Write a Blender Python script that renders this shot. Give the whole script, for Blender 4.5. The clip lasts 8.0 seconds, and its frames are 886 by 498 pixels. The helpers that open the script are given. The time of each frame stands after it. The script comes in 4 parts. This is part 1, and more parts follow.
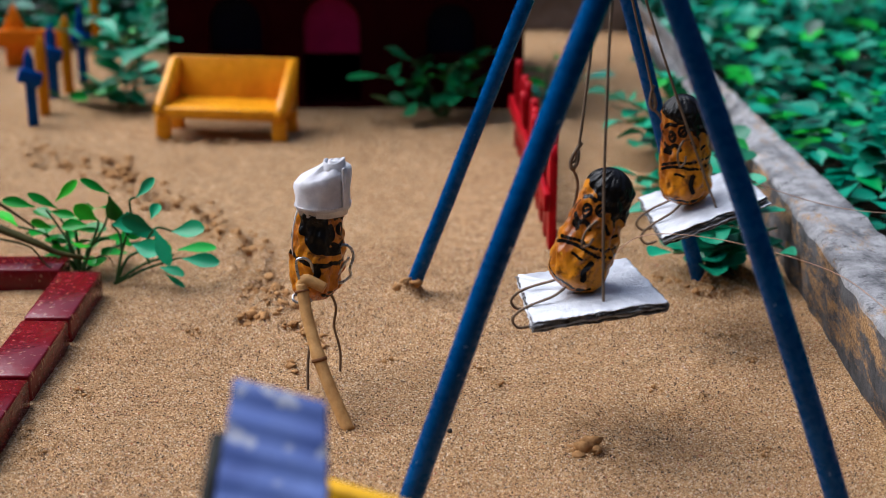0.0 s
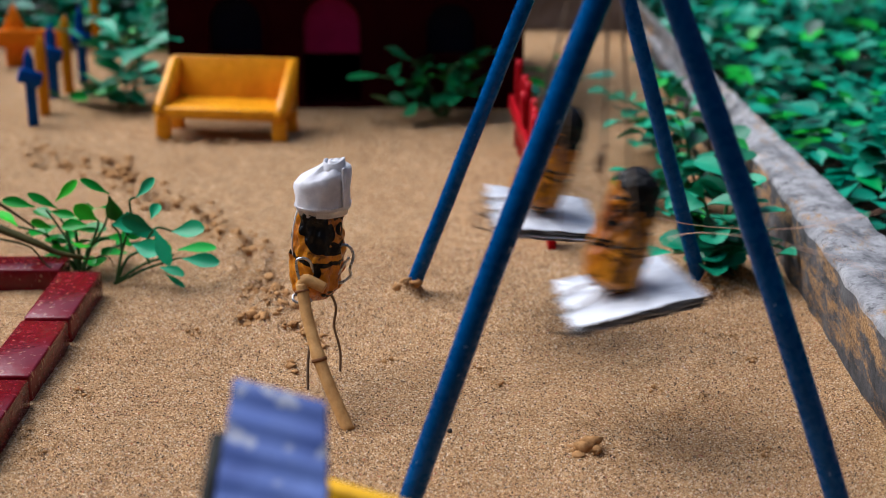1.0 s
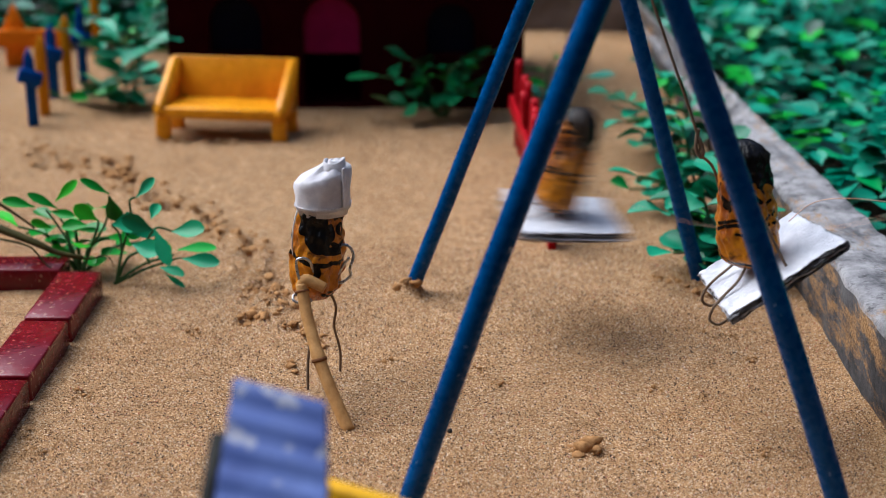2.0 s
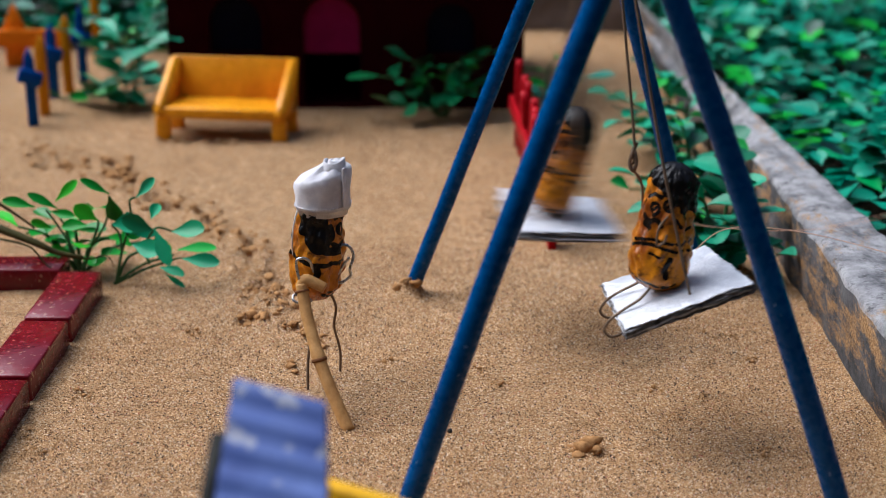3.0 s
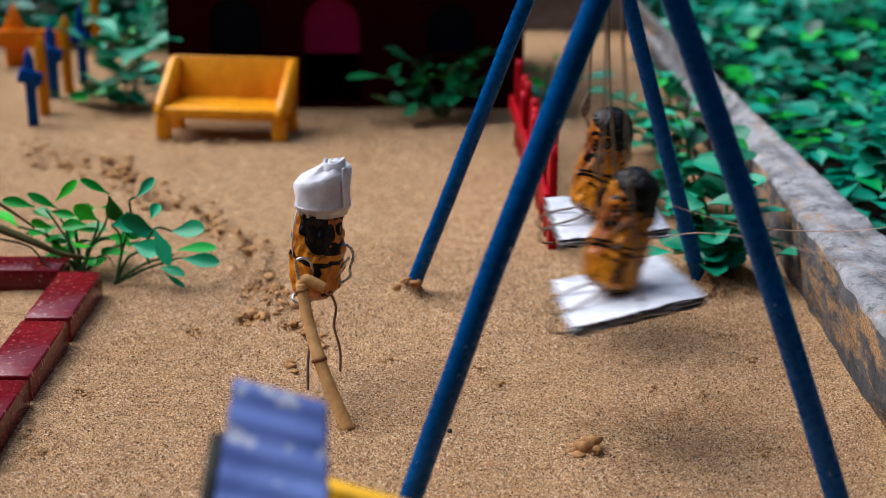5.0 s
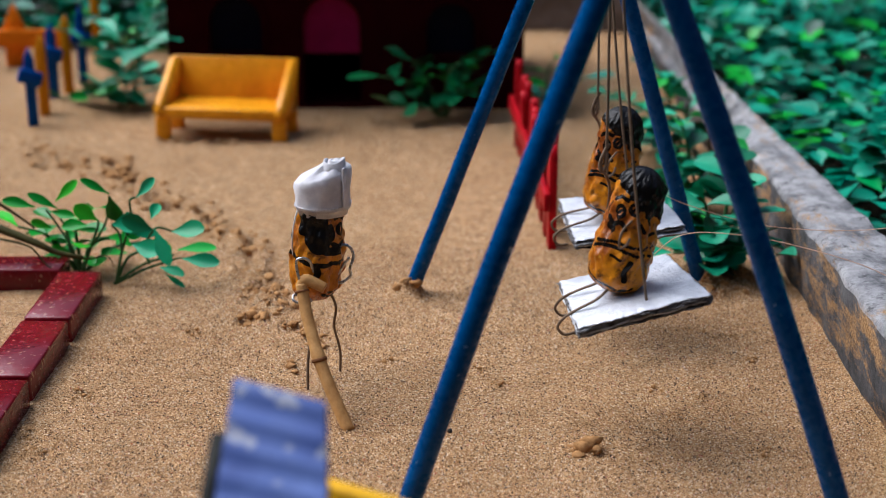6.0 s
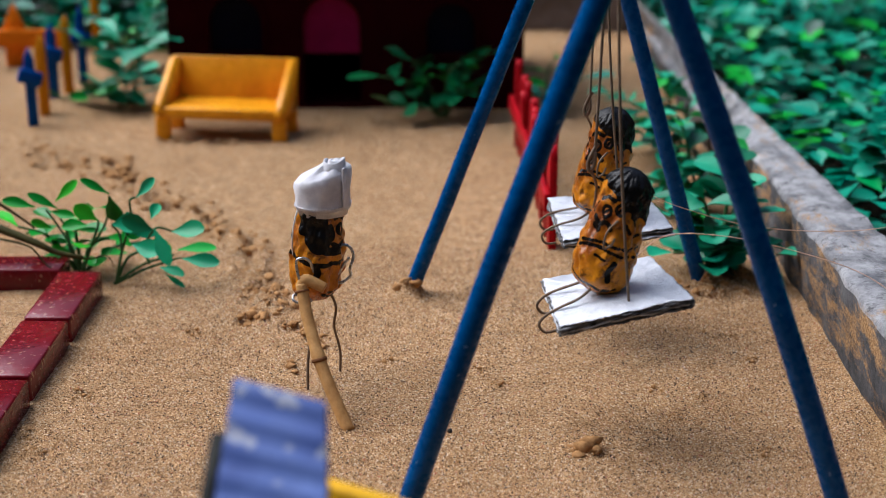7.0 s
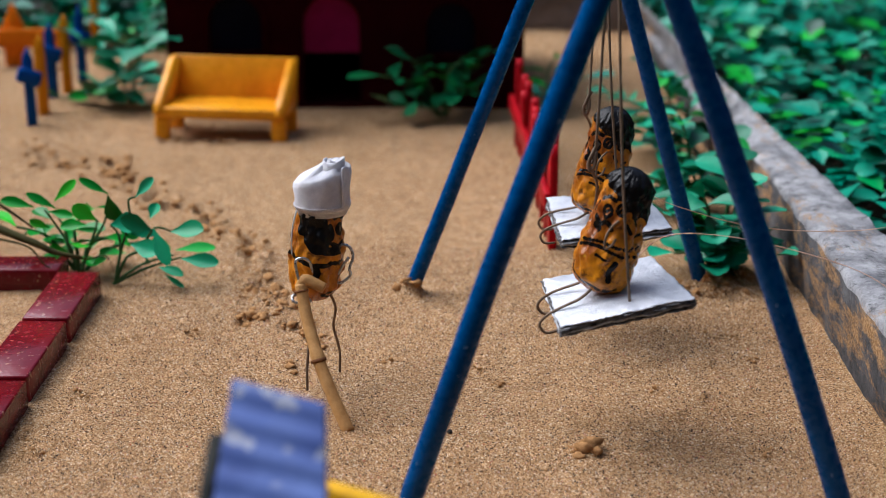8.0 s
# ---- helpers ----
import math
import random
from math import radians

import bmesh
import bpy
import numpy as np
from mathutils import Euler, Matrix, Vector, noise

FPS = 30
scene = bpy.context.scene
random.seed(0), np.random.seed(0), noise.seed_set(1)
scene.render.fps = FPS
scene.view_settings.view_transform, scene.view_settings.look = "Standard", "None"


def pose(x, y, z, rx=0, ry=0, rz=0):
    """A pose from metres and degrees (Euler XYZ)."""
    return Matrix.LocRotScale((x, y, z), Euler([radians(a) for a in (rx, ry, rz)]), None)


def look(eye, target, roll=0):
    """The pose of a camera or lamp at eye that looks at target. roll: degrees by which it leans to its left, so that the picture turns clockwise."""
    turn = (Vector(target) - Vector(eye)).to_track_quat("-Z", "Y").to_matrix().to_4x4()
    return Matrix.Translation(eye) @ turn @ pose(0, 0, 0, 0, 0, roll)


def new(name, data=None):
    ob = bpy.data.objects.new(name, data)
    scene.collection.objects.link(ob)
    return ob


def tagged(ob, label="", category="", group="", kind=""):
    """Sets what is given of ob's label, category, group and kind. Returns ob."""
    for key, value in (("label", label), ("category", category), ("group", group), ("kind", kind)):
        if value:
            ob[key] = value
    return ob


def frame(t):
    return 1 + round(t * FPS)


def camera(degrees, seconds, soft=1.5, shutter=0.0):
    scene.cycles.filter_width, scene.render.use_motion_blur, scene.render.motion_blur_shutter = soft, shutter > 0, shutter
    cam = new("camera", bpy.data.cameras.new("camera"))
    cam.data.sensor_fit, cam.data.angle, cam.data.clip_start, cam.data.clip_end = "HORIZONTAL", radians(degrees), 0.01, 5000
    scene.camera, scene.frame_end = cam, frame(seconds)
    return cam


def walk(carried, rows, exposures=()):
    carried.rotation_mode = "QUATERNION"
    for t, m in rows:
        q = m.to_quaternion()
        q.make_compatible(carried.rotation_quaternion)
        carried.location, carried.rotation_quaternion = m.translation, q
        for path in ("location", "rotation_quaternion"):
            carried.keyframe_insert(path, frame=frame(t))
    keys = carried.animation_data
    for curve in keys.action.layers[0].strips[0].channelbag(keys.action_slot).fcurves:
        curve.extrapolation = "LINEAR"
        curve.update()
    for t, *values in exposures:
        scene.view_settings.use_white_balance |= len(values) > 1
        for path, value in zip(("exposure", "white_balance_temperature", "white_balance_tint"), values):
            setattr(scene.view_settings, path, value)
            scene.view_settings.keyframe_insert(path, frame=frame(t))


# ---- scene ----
cam = camera(32.53, 8.0, 0.7, 0.5)
cam.data.dof.use_dof = True
cam.data.dof.focus_distance = 0.51
cam.data.dof.aperture_fstop = 12.0
EYE = pose(0, 0, 0.2135, 71.228, 0, 0)
NUDGED = EYE @ Matrix.Translation((0, 0, -0.0024))
walk(cam, [(0.0, EYE), (7.7, EYE), (8.0, NUDGED)], [(0.0, 1.26, 5660, 10), (8.0, 1.26, 5660, 10)])

# ---- light ----
world = bpy.data.worlds.new("sky")
scene.world = world
world.use_nodes = True
wn = world.node_tree
sky = wn.nodes.new("ShaderNodeTexSky")
sky.sky_type = "NISHITA"
sky.sun_disc = False
sky.sun_elevation = radians(52)
sky.sun_rotation = radians(-62)
sky.dust_density = 4.0
wn.nodes["Background"].inputs["Strength"].default_value = 0.058
wn.links.new(sky.outputs[0], wn.nodes["Background"].inputs["Color"])
sun_data = bpy.data.lights.new("sun", "SUN")
sun_data.energy = 2.0
sun_data.angle = radians(62)
sun_data.color = (1.0, 0.96, 0.91)
sun = new("sun", sun_data)
sun.matrix_world = look((-1.15, 0.6, 1.65), (0, 0, 0))

# ---- helpers of this place (lengths below in millimetres) ----
MM = 0.001


def finish(name, bm, materials, smooth=True):
    """A mesh object of a bmesh in millimetres."""
    bm.transform(Matrix.Scale(MM, 4))
    bmesh.ops.recalc_face_normals(bm, faces=bm.faces)
    me = bpy.data.meshes.new(name)
    for f in bm.faces:
        f.smooth = smooth
    bm.to_mesh(me)
    bm.free()
    for m in materials if isinstance(materials, (list, tuple)) else [materials]:
        me.materials.append(m)
    return new(name, me)


def part(name, bm, material, parent, label="", smooth=True):
    ob = finish(name, bm, material, smooth)
    ob.parent = parent
    if label:
        tagged(ob, label)
    return ob


def thing(name, x, y, z, rz, label, category, group="", kind=""):
    ob = new(name)
    ob.empty_display_size = 0.01
    ob.matrix_basis = pose(x * MM, y * MM, z * MM, 0, 0, rz)
    return tagged(ob, label, category, group, kind)


def box(bm, x0, x1, y0, y1, z0, z1, bevel=0.0, m=None):
    """A bevelled block."""
    made = bmesh.ops.create_cube(bm, size=1)["verts"]
    t = Matrix.Translation(((x0 + x1) / 2, (y0 + y1) / 2, (z0 + z1) / 2)) @ Matrix.Diagonal((x1 - x0, y1 - y0, z1 - z0, 1))
    bmesh.ops.transform(bm, matrix=(m @ t) if m else t, verts=made)
    if bevel:
        edges = list({e for v in made for e in v.link_edges})
        bmesh.ops.bevel(bm, geom=edges, offset=bevel, segments=2, affect="EDGES", profile=0.5)
    return bm


def smooth_path(points, steps=6):
    """A rounded line through the points."""
    p = [Vector(q) for q in points]
    out = []
    for i in range(len(p) - 1):
        a, b, c, d = p[max(i - 1, 0)], p[i], p[i + 1], p[min(i + 2, len(p) - 1)]
        for k in range(steps):
            t = k / steps
            out.append(0.5 * (2 * b + (c - a) * t + (2 * a - 5 * b + 4 * c - d) * t * t + (3 * b - a - 3 * c + d) * t ** 3))
    return out + [p[-1]]


def tube(bm, points, radius, seg=8, mat_index=0):
    """A tube along points; radius is one number or a function of 0..1."""
    pts = [Vector(q) for q in points]
    n = len(pts)
    normal = None
    rings = []
    for i, q in enumerate(pts):
        d = (pts[min(i + 1, n - 1)] - pts[max(i - 1, 0)]).normalized()
        if normal is None:
            normal = d.orthogonal().normalized()
        normal = (normal - d * normal.dot(d)).normalized()
        side = d.cross(normal)
        r = radius(i / (n - 1)) if callable(radius) else radius
        rings.append([bm.verts.new(q + r * (math.cos(a) * normal + math.sin(a) * side)) for a in (2 * math.pi * k / seg for k in range(seg))])
    for a, b in zip(rings, rings[1:]):
        for k in range(seg):
            bm.faces.new((a[k], a[(k + 1) % seg], b[(k + 1) % seg], b[k])).material_index = mat_index
    bm.faces.new(rings[0][::-1]).material_index = mat_index
    bm.faces.new(rings[-1]).material_index = mat_index
    return bm


# ---- materials ----
def nodes_of(name):
    m = bpy.data.materials.new(name)
    m.use_nodes = True
    t = m.node_tree
    return m, t, t.nodes["Principled BSDF"]


def noise_node(t, scale, detail=4.0, rough=0.55, source=None):
    n = t.nodes.new("ShaderNodeTexNoise")
    n.inputs["Scale"].default_value, n.inputs["Detail"].default_value, n.inputs["Roughness"].default_value = scale, detail, rough
    if source is None:
        source = t.nodes.new("ShaderNodeTexCoord").outputs["Object"]
    t.links.new(source, n.inputs["Vector"])
    return n.outputs["Fac"]


def ramp(t, source, stops):
    r = t.nodes.new("ShaderNodeValToRGB")
    while len(r.color_ramp.elements) < len(stops):
        r.color_ramp.elements.new(0.5)
    for e, (p, c) in zip(r.color_ramp.elements, stops):
        e.position, e.color = p, ((c, c, c, 1) if isinstance(c, (int, float)) else (*c, 1))
    t.links.new(source, r.inputs[0])
    return r.outputs[0]


def blend(t, fac, a, b, mode="MIX"):
    m = t.nodes.new("ShaderNodeMix")
    m.data_type, m.blend_type = "RGBA", mode
    for socket, v in ((m.inputs[0], fac), (m.inputs[6], a), (m.inputs[7], b)):
        if isinstance(v, bpy.types.NodeSocket):
            t.links.new(v, socket)
        else:
            socket.default_value = v if isinstance(v, (int, float)) else (*v, 1)
    return m.outputs[2]


def bumps(t, b, source, strength, distance):
    n = t.nodes.new("ShaderNodeBump")
    n.inputs["Strength"].default_value, n.inputs["Distance"].default_value = strength, distance
    t.links.new(source, n.inputs["Height"])
    t.links.new(n.outputs[0], b.inputs["Normal"])


def surface(name, c1, c2, scale, rough=0.5, metal=0.0, bump=0.3, depth=0.0003, fine=6.0, specks=None, speck_scale=900, vary=0.0, gloss=0.06, speck_at=0.66):
    """Two tones by a coarse noise, a finer grain over it, relief, and specks of dust or chips."""
    m, t, b = nodes_of(name)
    coarse = noise_node(t, scale, 5)
    grain = noise_node(t, scale * fine, 4)
    col = blend(t, ramp(t, coarse, [(0.3, 0.0), (0.7, 1.0)]), c1, c2)
    col = blend(t, 0.35, col, ramp(t, grain, [(0.25, 0.6), (0.7, 1.0)]), "MULTIPLY")
    if specks:
        s = noise_node(t, speck_scale, 2)
        col = blend(t, ramp(t, s, [(speck_at, 0.0), (speck_at + 0.05, 0.8)]), col, specks)
    if vary:
        info = t.nodes.new("ShaderNodeObjectInfo")
        col = blend(t, 1.0, col, ramp(t, info.outputs["Random"], [(0.0, 1.0 - vary), (1.0, 1.0)]), "MULTIPLY")
    t.links.new(col, b.inputs["Base Color"])
    t.links.new(ramp(t, grain, [(0.3, max(rough - 0.12, 0.05)), (0.7, min(rough + 0.12, 1.0))]), b.inputs["Roughness"])
    b.inputs["Metallic"].default_value = metal
    b.inputs["Specular IOR Level"].default_value = gloss
    if bump:
        bumps(t, b, grain, bump, depth)
    return m


def sand_material():
    m, t, b = nodes_of("sand")
    co = t.nodes.new("ShaderNodeTexCoord").outputs["Object"]
    v = t.nodes.new("ShaderNodeTexVoronoi")
    v.inputs["Scale"].default_value = 2500
    t.links.new(co, v.inputs["Vector"])
    hue = t.nodes.new("ShaderNodeSeparateColor")
    t.links.new(v.outputs["Color"], hue.inputs[0])
    grains = ramp(t, hue.outputs[0], [(0.0, (0.025, 0.018, 0.015)), (0.09, (0.23, 0.12, 0.055)), (0.42, (0.48, 0.282, 0.137)), (0.85, (0.62, 0.39, 0.205)), (0.98, (0.88, 0.72, 0.52))])
    d = t.nodes.new("ShaderNodeTexVoronoi")
    d.inputs["Scale"].default_value = 1150
    t.links.new(co, d.inputs["Vector"])
    pick = t.nodes.new("ShaderNodeSeparateColor")
    t.links.new(d.outputs["Color"], pick.inputs[0])
    core = ramp(t, d.outputs["Distance"], [(0.30, 1.0), (0.42, 0.0)])
    grains = blend(t, blend(t, 1.0, ramp(t, pick.outputs[0], [(0.115, 0.9), (0.12, 0.0)]), core, "MULTIPLY"), grains, (0.035, 0.025, 0.022))
    grains = blend(t, blend(t, 1.0, ramp(t, pick.outputs[1], [(0.925, 0.0), (0.93, 0.85)]), core, "MULTIPLY"), grains, (0.72, 0.56, 0.40))
    patch = noise_node(t, 14, 5, 0.6, co)
    col = blend(t, 1.0, grains, ramp(t, patch, [(0.3, (0.88, 0.83, 0.74)), (0.7, (1.0, 0.985, 0.93))]), "MULTIPLY")
    damp = noise_node(t, 130, 4, 0.6, co)
    col = blend(t, 1.0, col, ramp(t, damp, [(0.35, 0.78), (0.6, 1.0)]), "MULTIPLY")
    t.links.new(col, b.inputs["Base Color"])
    b.inputs["Roughness"].default_value = 0.95
    b.inputs["Specular IOR Level"].default_value = 0.05
    rough = noise_node(t, 1100, 4, 0.6, co)
    bumps(t, b, blend(t, 0.65, rough, v.outputs["Distance"]), 0.9, 0.0009)
    return m


def grain_material():
    """Loose sand grains: dark, brown, tan and clear ones."""
    m, t, b = nodes_of("sand_grain")
    geo = t.nodes.new("ShaderNodeNewGeometry")
    col = ramp(t, geo.outputs["Random Per Island"], [(0.0, (0.02, 0.016, 0.015)), (0.13, (0.05, 0.032, 0.025)), (0.17, (0.26, 0.12, 0.05)), (0.5, (0.50, 0.29, 0.13)), (0.80, (0.64, 0.41, 0.21)), (0.93, (0.85, 0.70, 0.52)), (1.0, (0.42, 0.07, 0.03))])
    t.links.new(col, b.inputs["Base Color"])
    b.inputs["Roughness"].default_value = 0.6
    b.inputs["Specular IOR Level"].default_value = 0.25
    return m


def leaf_material(name, dark, light, tip):
    m, t, b = nodes_of(name)
    geo = t.nodes.new("ShaderNodeNewGeometry")
    info = t.nodes.new("ShaderNodeObjectInfo")
    add = t.nodes.new("ShaderNodeMath")
    t.links.new(geo.outputs["Random Per Island"], add.inputs[0])
    t.links.new(info.outputs["Random"], add.inputs[1])
    fr = t.nodes.new("ShaderNodeMath")
    fr.operation = "FRACT"
    t.links.new(add.outputs[0], fr.inputs[0])
    col = ramp(t, fr.outputs[0], [(0.0, dark), (0.5, light), (0.84, light), (0.92, tip)])
    n = noise_node(t, 260, 4)
    col = blend(t, 0.5, col, ramp(t, n, [(0.3, 0.7), (0.7, 1.0)]), "MULTIPLY")
    t.links.new(col, b.inputs["Base Color"])
    b.inputs["Roughness"].default_value = 0.4
    b.inputs["Specular IOR Level"].default_value = 0.26
    bumps(t, b, n, 0.2, 0.0005)
    return m


def painted_shell():
    """Varnished orange peanut shell; the ink attribute holds the black brush strokes."""
    m, t, b = nodes_of("painted_shell")
    co = t.nodes.new("ShaderNodeTexCoord").outputs["Object"]
    base = blend(t, ramp(t, noise_node(t, 85, 5, 0.6, co), [(0.36, 0.0), (0.64, 1.0)]), (0.66, 0.24, 0.0025), (0.24, 0.055, 0.0015))
    base = blend(t, ramp(t, noise_node(t, 420, 4, 0.6, co), [(0.62, 0.0), (0.74, 0.45)]), base, (0.80, 0.45, 0.03))
    base = blend(t, ramp(t, noise_node(t, 260, 5, 0.7, co), [(0.37, 0.85), (0.46, 0.0)]), base, (0.09, 0.028, 0.003))
    ink = t.nodes.new("ShaderNodeAttribute")
    ink.attribute_name = "ink"
    ragged = blend(t, 0.33, ink.outputs["Fac"], noise_node(t, 700, 4, 0.7, co))
    col = blend(t, ramp(t, ragged, [(0.47, 0.0), (0.53, 1.0)]), base, (0.006, 0.005, 0.0045))
    t.links.new(col, b.inputs["Base Color"])
    t.links.new(ramp(t, ragged, [(0.44, 0.34), (0.56, 0.2)]), b.inputs["Roughness"])
    t.links.new(ramp(t, ragged, [(0.44, 0.2), (0.56, 0.1)]), b.inputs["Specular IOR Level"])
    t.links.new(ramp(t, ragged, [(0.44, 0.28), (0.56, 0.12)]), b.inputs["Coat Weight"])
    b.inputs["Coat Roughness"].default_value = 0.1
    bumps(t, b, noise_node(t, 260, 5, 0.62, co), 0.8, 0.0012)
    return m


def concrete_material(name, dark, light, sandy):
    """Old cement: cloudy greys, dark stains, and sand stuck where sandy allows."""
    m, t, b = nodes_of(name)
    co = t.nodes.new("ShaderNodeTexCoord").outputs["Object"]
    along = t.nodes.new("ShaderNodeMapping")
    along.inputs["Scale"].default_value = (1.0, 0.36, 1.0)
    t.links.new(co, along.inputs["Vector"])
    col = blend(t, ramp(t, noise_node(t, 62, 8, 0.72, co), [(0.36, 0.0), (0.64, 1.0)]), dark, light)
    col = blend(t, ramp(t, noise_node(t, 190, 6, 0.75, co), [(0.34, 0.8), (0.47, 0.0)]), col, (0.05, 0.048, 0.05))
    grit = blend(t, ramp(t, noise_node(t, 1300, 2, 0.5, co), [(0.4, 0.0), (0.6, 1.0)]), (0.26, 0.14, 0.055), (0.46, 0.28, 0.13))
    stuck = ramp(t, noise_node(t, 75, 9, 0.8, along.outputs[0]), [(sandy, 0.0), (sandy + 0.11, 0.95)])
    col = blend(t, stuck, col, grit)
    t.links.new(col, b.inputs["Base Color"])
    b.inputs["Roughness"].default_value = 0.92
    b.inputs["Specular IOR Level"].default_value = 0.1
    bumps(t, b, noise_node(t, 260, 9, 0.72, co), 0.8, 0.0022)
    return m


SAND = sand_material()
CLOD = surface("damp_sand", (0.48, 0.26, 0.105), (0.34, 0.172, 0.066), 700, 0.95, 0, 0.5, 0.0006, gloss=0.02)
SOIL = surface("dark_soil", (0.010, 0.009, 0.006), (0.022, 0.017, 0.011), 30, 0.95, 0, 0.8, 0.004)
# Kerb sides darker, top paler: light from above is put into these tones.
SHADED_CEMENT = concrete_material("shaded_rough_cement", (0.04, 0.04, 0.042), (0.13, 0.128, 0.13), 0.49)
LIT_CEMENT = concrete_material("lit_worn_cement", (0.12, 0.118, 0.125), (0.42, 0.41, 0.41), 0.54)
# For the added, unseen walls that keep low sky light off the scene.
SKY_BLOCK = surface("sky_block", (0.10, 0.085, 0.07), (0.06, 0.06, 0.045), 6, 0.9, 0, 0.6, 0.004)
STONE = surface("dark_stone", (0.10, 0.075, 0.06), (0.22, 0.17, 0.14), 25, 0.9, 0, 0.8, 0.004)
BLUE = surface("blue_paint", (0.0014, 0.068, 0.225), (0.0008, 0.04, 0.14), 60, 0.28, 0, 0.12, 0.0003, specks=(0.25, 0.36, 0.5), speck_scale=330, speck_at=0.72, gloss=0.13)
TOY_BLUE = surface("toy_blue_paint", (0.006, 0.07, 0.32), (0.005, 0.05, 0.22), 120, 0.45)
ROOF_BLUE = surface("faded_blue_paint", (0.115, 0.165, 0.38), (0.045, 0.07, 0.22), 45, 0.5, 0, 0.3, 0.0004, specks=(0.30, 0.31, 0.36), speck_scale=120, speck_at=0.6)
DARK_EDGE = surface("dark_cut_edge", (0.02, 0.02, 0.02), (0.04, 0.04, 0.035), 200, 0.8)
YELLOW = surface("yellow_paint", (0.88, 0.37, 0.002), (0.70, 0.26, 0.0015), 70, 0.34, 0, 0.25, 0.0004, specks=(0.55, 0.2, 0.005), speck_scale=600, gloss=0.22)
LEMON = surface("lemon_paint", (0.75, 0.42, 0.01), (0.6, 0.3, 0.01), 80, 0.45)
AMBER = surface("amber_paint", (0.76, 0.29, 0.002), (0.58, 0.19, 0.002), 90, 0.45)
ORANGE = surface("orange_paint", (0.88, 0.22, 0.002), (0.72, 0.17, 0.002), 90, 0.4)
RED = surface("red_paint", (0.50, 0.006, 0.014), (0.34, 0.004, 0.009), 160, 0.38, 0, 0.3, 0.0003, vary=0.3)
MAROON = surface("maroon_paint", (0.024, 0.0006, 0.0022), (0.016, 0.0004, 0.0015), 30, 0.6, 0, 0.2, 0.0004, gloss=0.02)
BRICK_RED = surface("glossy_brick_paint", (0.20, 0.005, 0.011), (0.12, 0.003, 0.008), 60, 0.2, 0, 0.3, 0.0005, specks=(0.42, 0.2, 0.12), speck_scale=420, vary=0.2, gloss=0.28)
PINK = surface("magenta_paint", (0.22, 0.004, 0.055), (0.17, 0.003, 0.042), 50, 0.6, gloss=0.05)
NAVY = surface("navy_paint", (0.002, 0.003, 0.012), (0.0015, 0.002, 0.008), 60, 0.5, gloss=0.05)
SHELL = painted_shell()
BRIGHT_WIRE = surface("bright_wire", (0.55, 0.55, 0.56), (0.4, 0.4, 0.42), 200, 0.3, 0.9, 0.2, 0.0001)
RUST = surface("rusty_wire", (0.15, 0.10, 0.065), (0.24, 0.175, 0.125), 300, 0.55, 0.4, 0.3, 0.0001)
CARD = surface("silvered_card", (0.70, 0.71, 0.745), (0.46, 0.47, 0.51), 120, 0.42, 0.25, 0.7, 0.0008, 7, gloss=0.4)
CARD_EDGE = surface("torn_card_edge", (0.34, 0.33, 0.33), (0.035, 0.03, 0.028), 420, 0.9, 0, 1.0, 0.0012)
def cloth_material():
    """Woven gauze: crossing threads over a soft crumple."""
    m, t, b = nodes_of("white_gauze")
    co = t.nodes.new("ShaderNodeTexCoord").outputs["Object"]
    threads = []
    for axis, scale in (("X", 1500), ("Z", 1350)):
        w = t.nodes.new("ShaderNodeTexWave")
        w.bands_direction = axis
        w.inputs["Scale"].default_value, w.inputs["Distortion"].default_value, w.inputs["Detail"].default_value = scale, 2.5, 2.0
        t.links.new(co, w.inputs["Vector"])
        threads.append(w.outputs["Fac"])
    weave = blend(t, 0.5, threads[0], threads[1])
    cloudy = noise_node(t, 240, 5, 0.6, co)
    col = blend(t, ramp(t, cloudy, [(0.3, 0.0), (0.7, 1.0)]), (0.62, 0.60, 0.64), (0.84, 0.82, 0.83))
    col = blend(t, 1.0, col, ramp(t, weave, [(0.1, 0.88), (0.7, 1.0)]), "MULTIPLY")
    t.links.new(col, b.inputs["Base Color"])
    b.inputs["Roughness"].default_value = 0.95
    b.inputs["Specular IOR Level"].default_value = 0.1
    bumps(t, b, blend(t, 0.45, weave, cloudy), 0.7, 0.0005)
    return m


CLOTH = cloth_material()
STITCH = surface("stitching", (0.75, 0.73, 0.75), (0.6, 0.58, 0.6), 300, 0.9)
BAMBOO = surface("dry_bamboo", (0.58, 0.325, 0.12), (0.38, 0.19, 0.062), 170, 0.42, 0, 0.5, 0.0005, 6)
NODE_RING = surface("bamboo_joint", (0.14, 0.055, 0.022), (0.24, 0.11, 0.045), 200, 0.6)
COPPER = surface("copper_thread", (0.75, 0.48, 0.34), (0.62, 0.36, 0.24), 200, 0.4, 0.2, 0)
GRAIN = grain_material()
LEAF_BED = leaf_material("bed_leaf", (0.001, 0.035, 0.012), (0.006, 0.24, 0.14), (0.015, 0.36, 0.02))
LEAF = leaf_material("fresh_leaf", (0.004, 0.10, 0.006), (0.014, 0.33, 0.02), (0.05, 0.55, 0.012))
LEAF_PALE = leaf_material("pale_leaf", (0.004, 0.09, 0.035), (0.022, 0.32, 0.165), (0.02, 0.33, 0.03))
LEAF_TEAL = leaf_material("teal_leaf", (0.004, 0.12, 0.02), (0.028, 0.42, 0.19), (0.02, 0.40, 0.04))
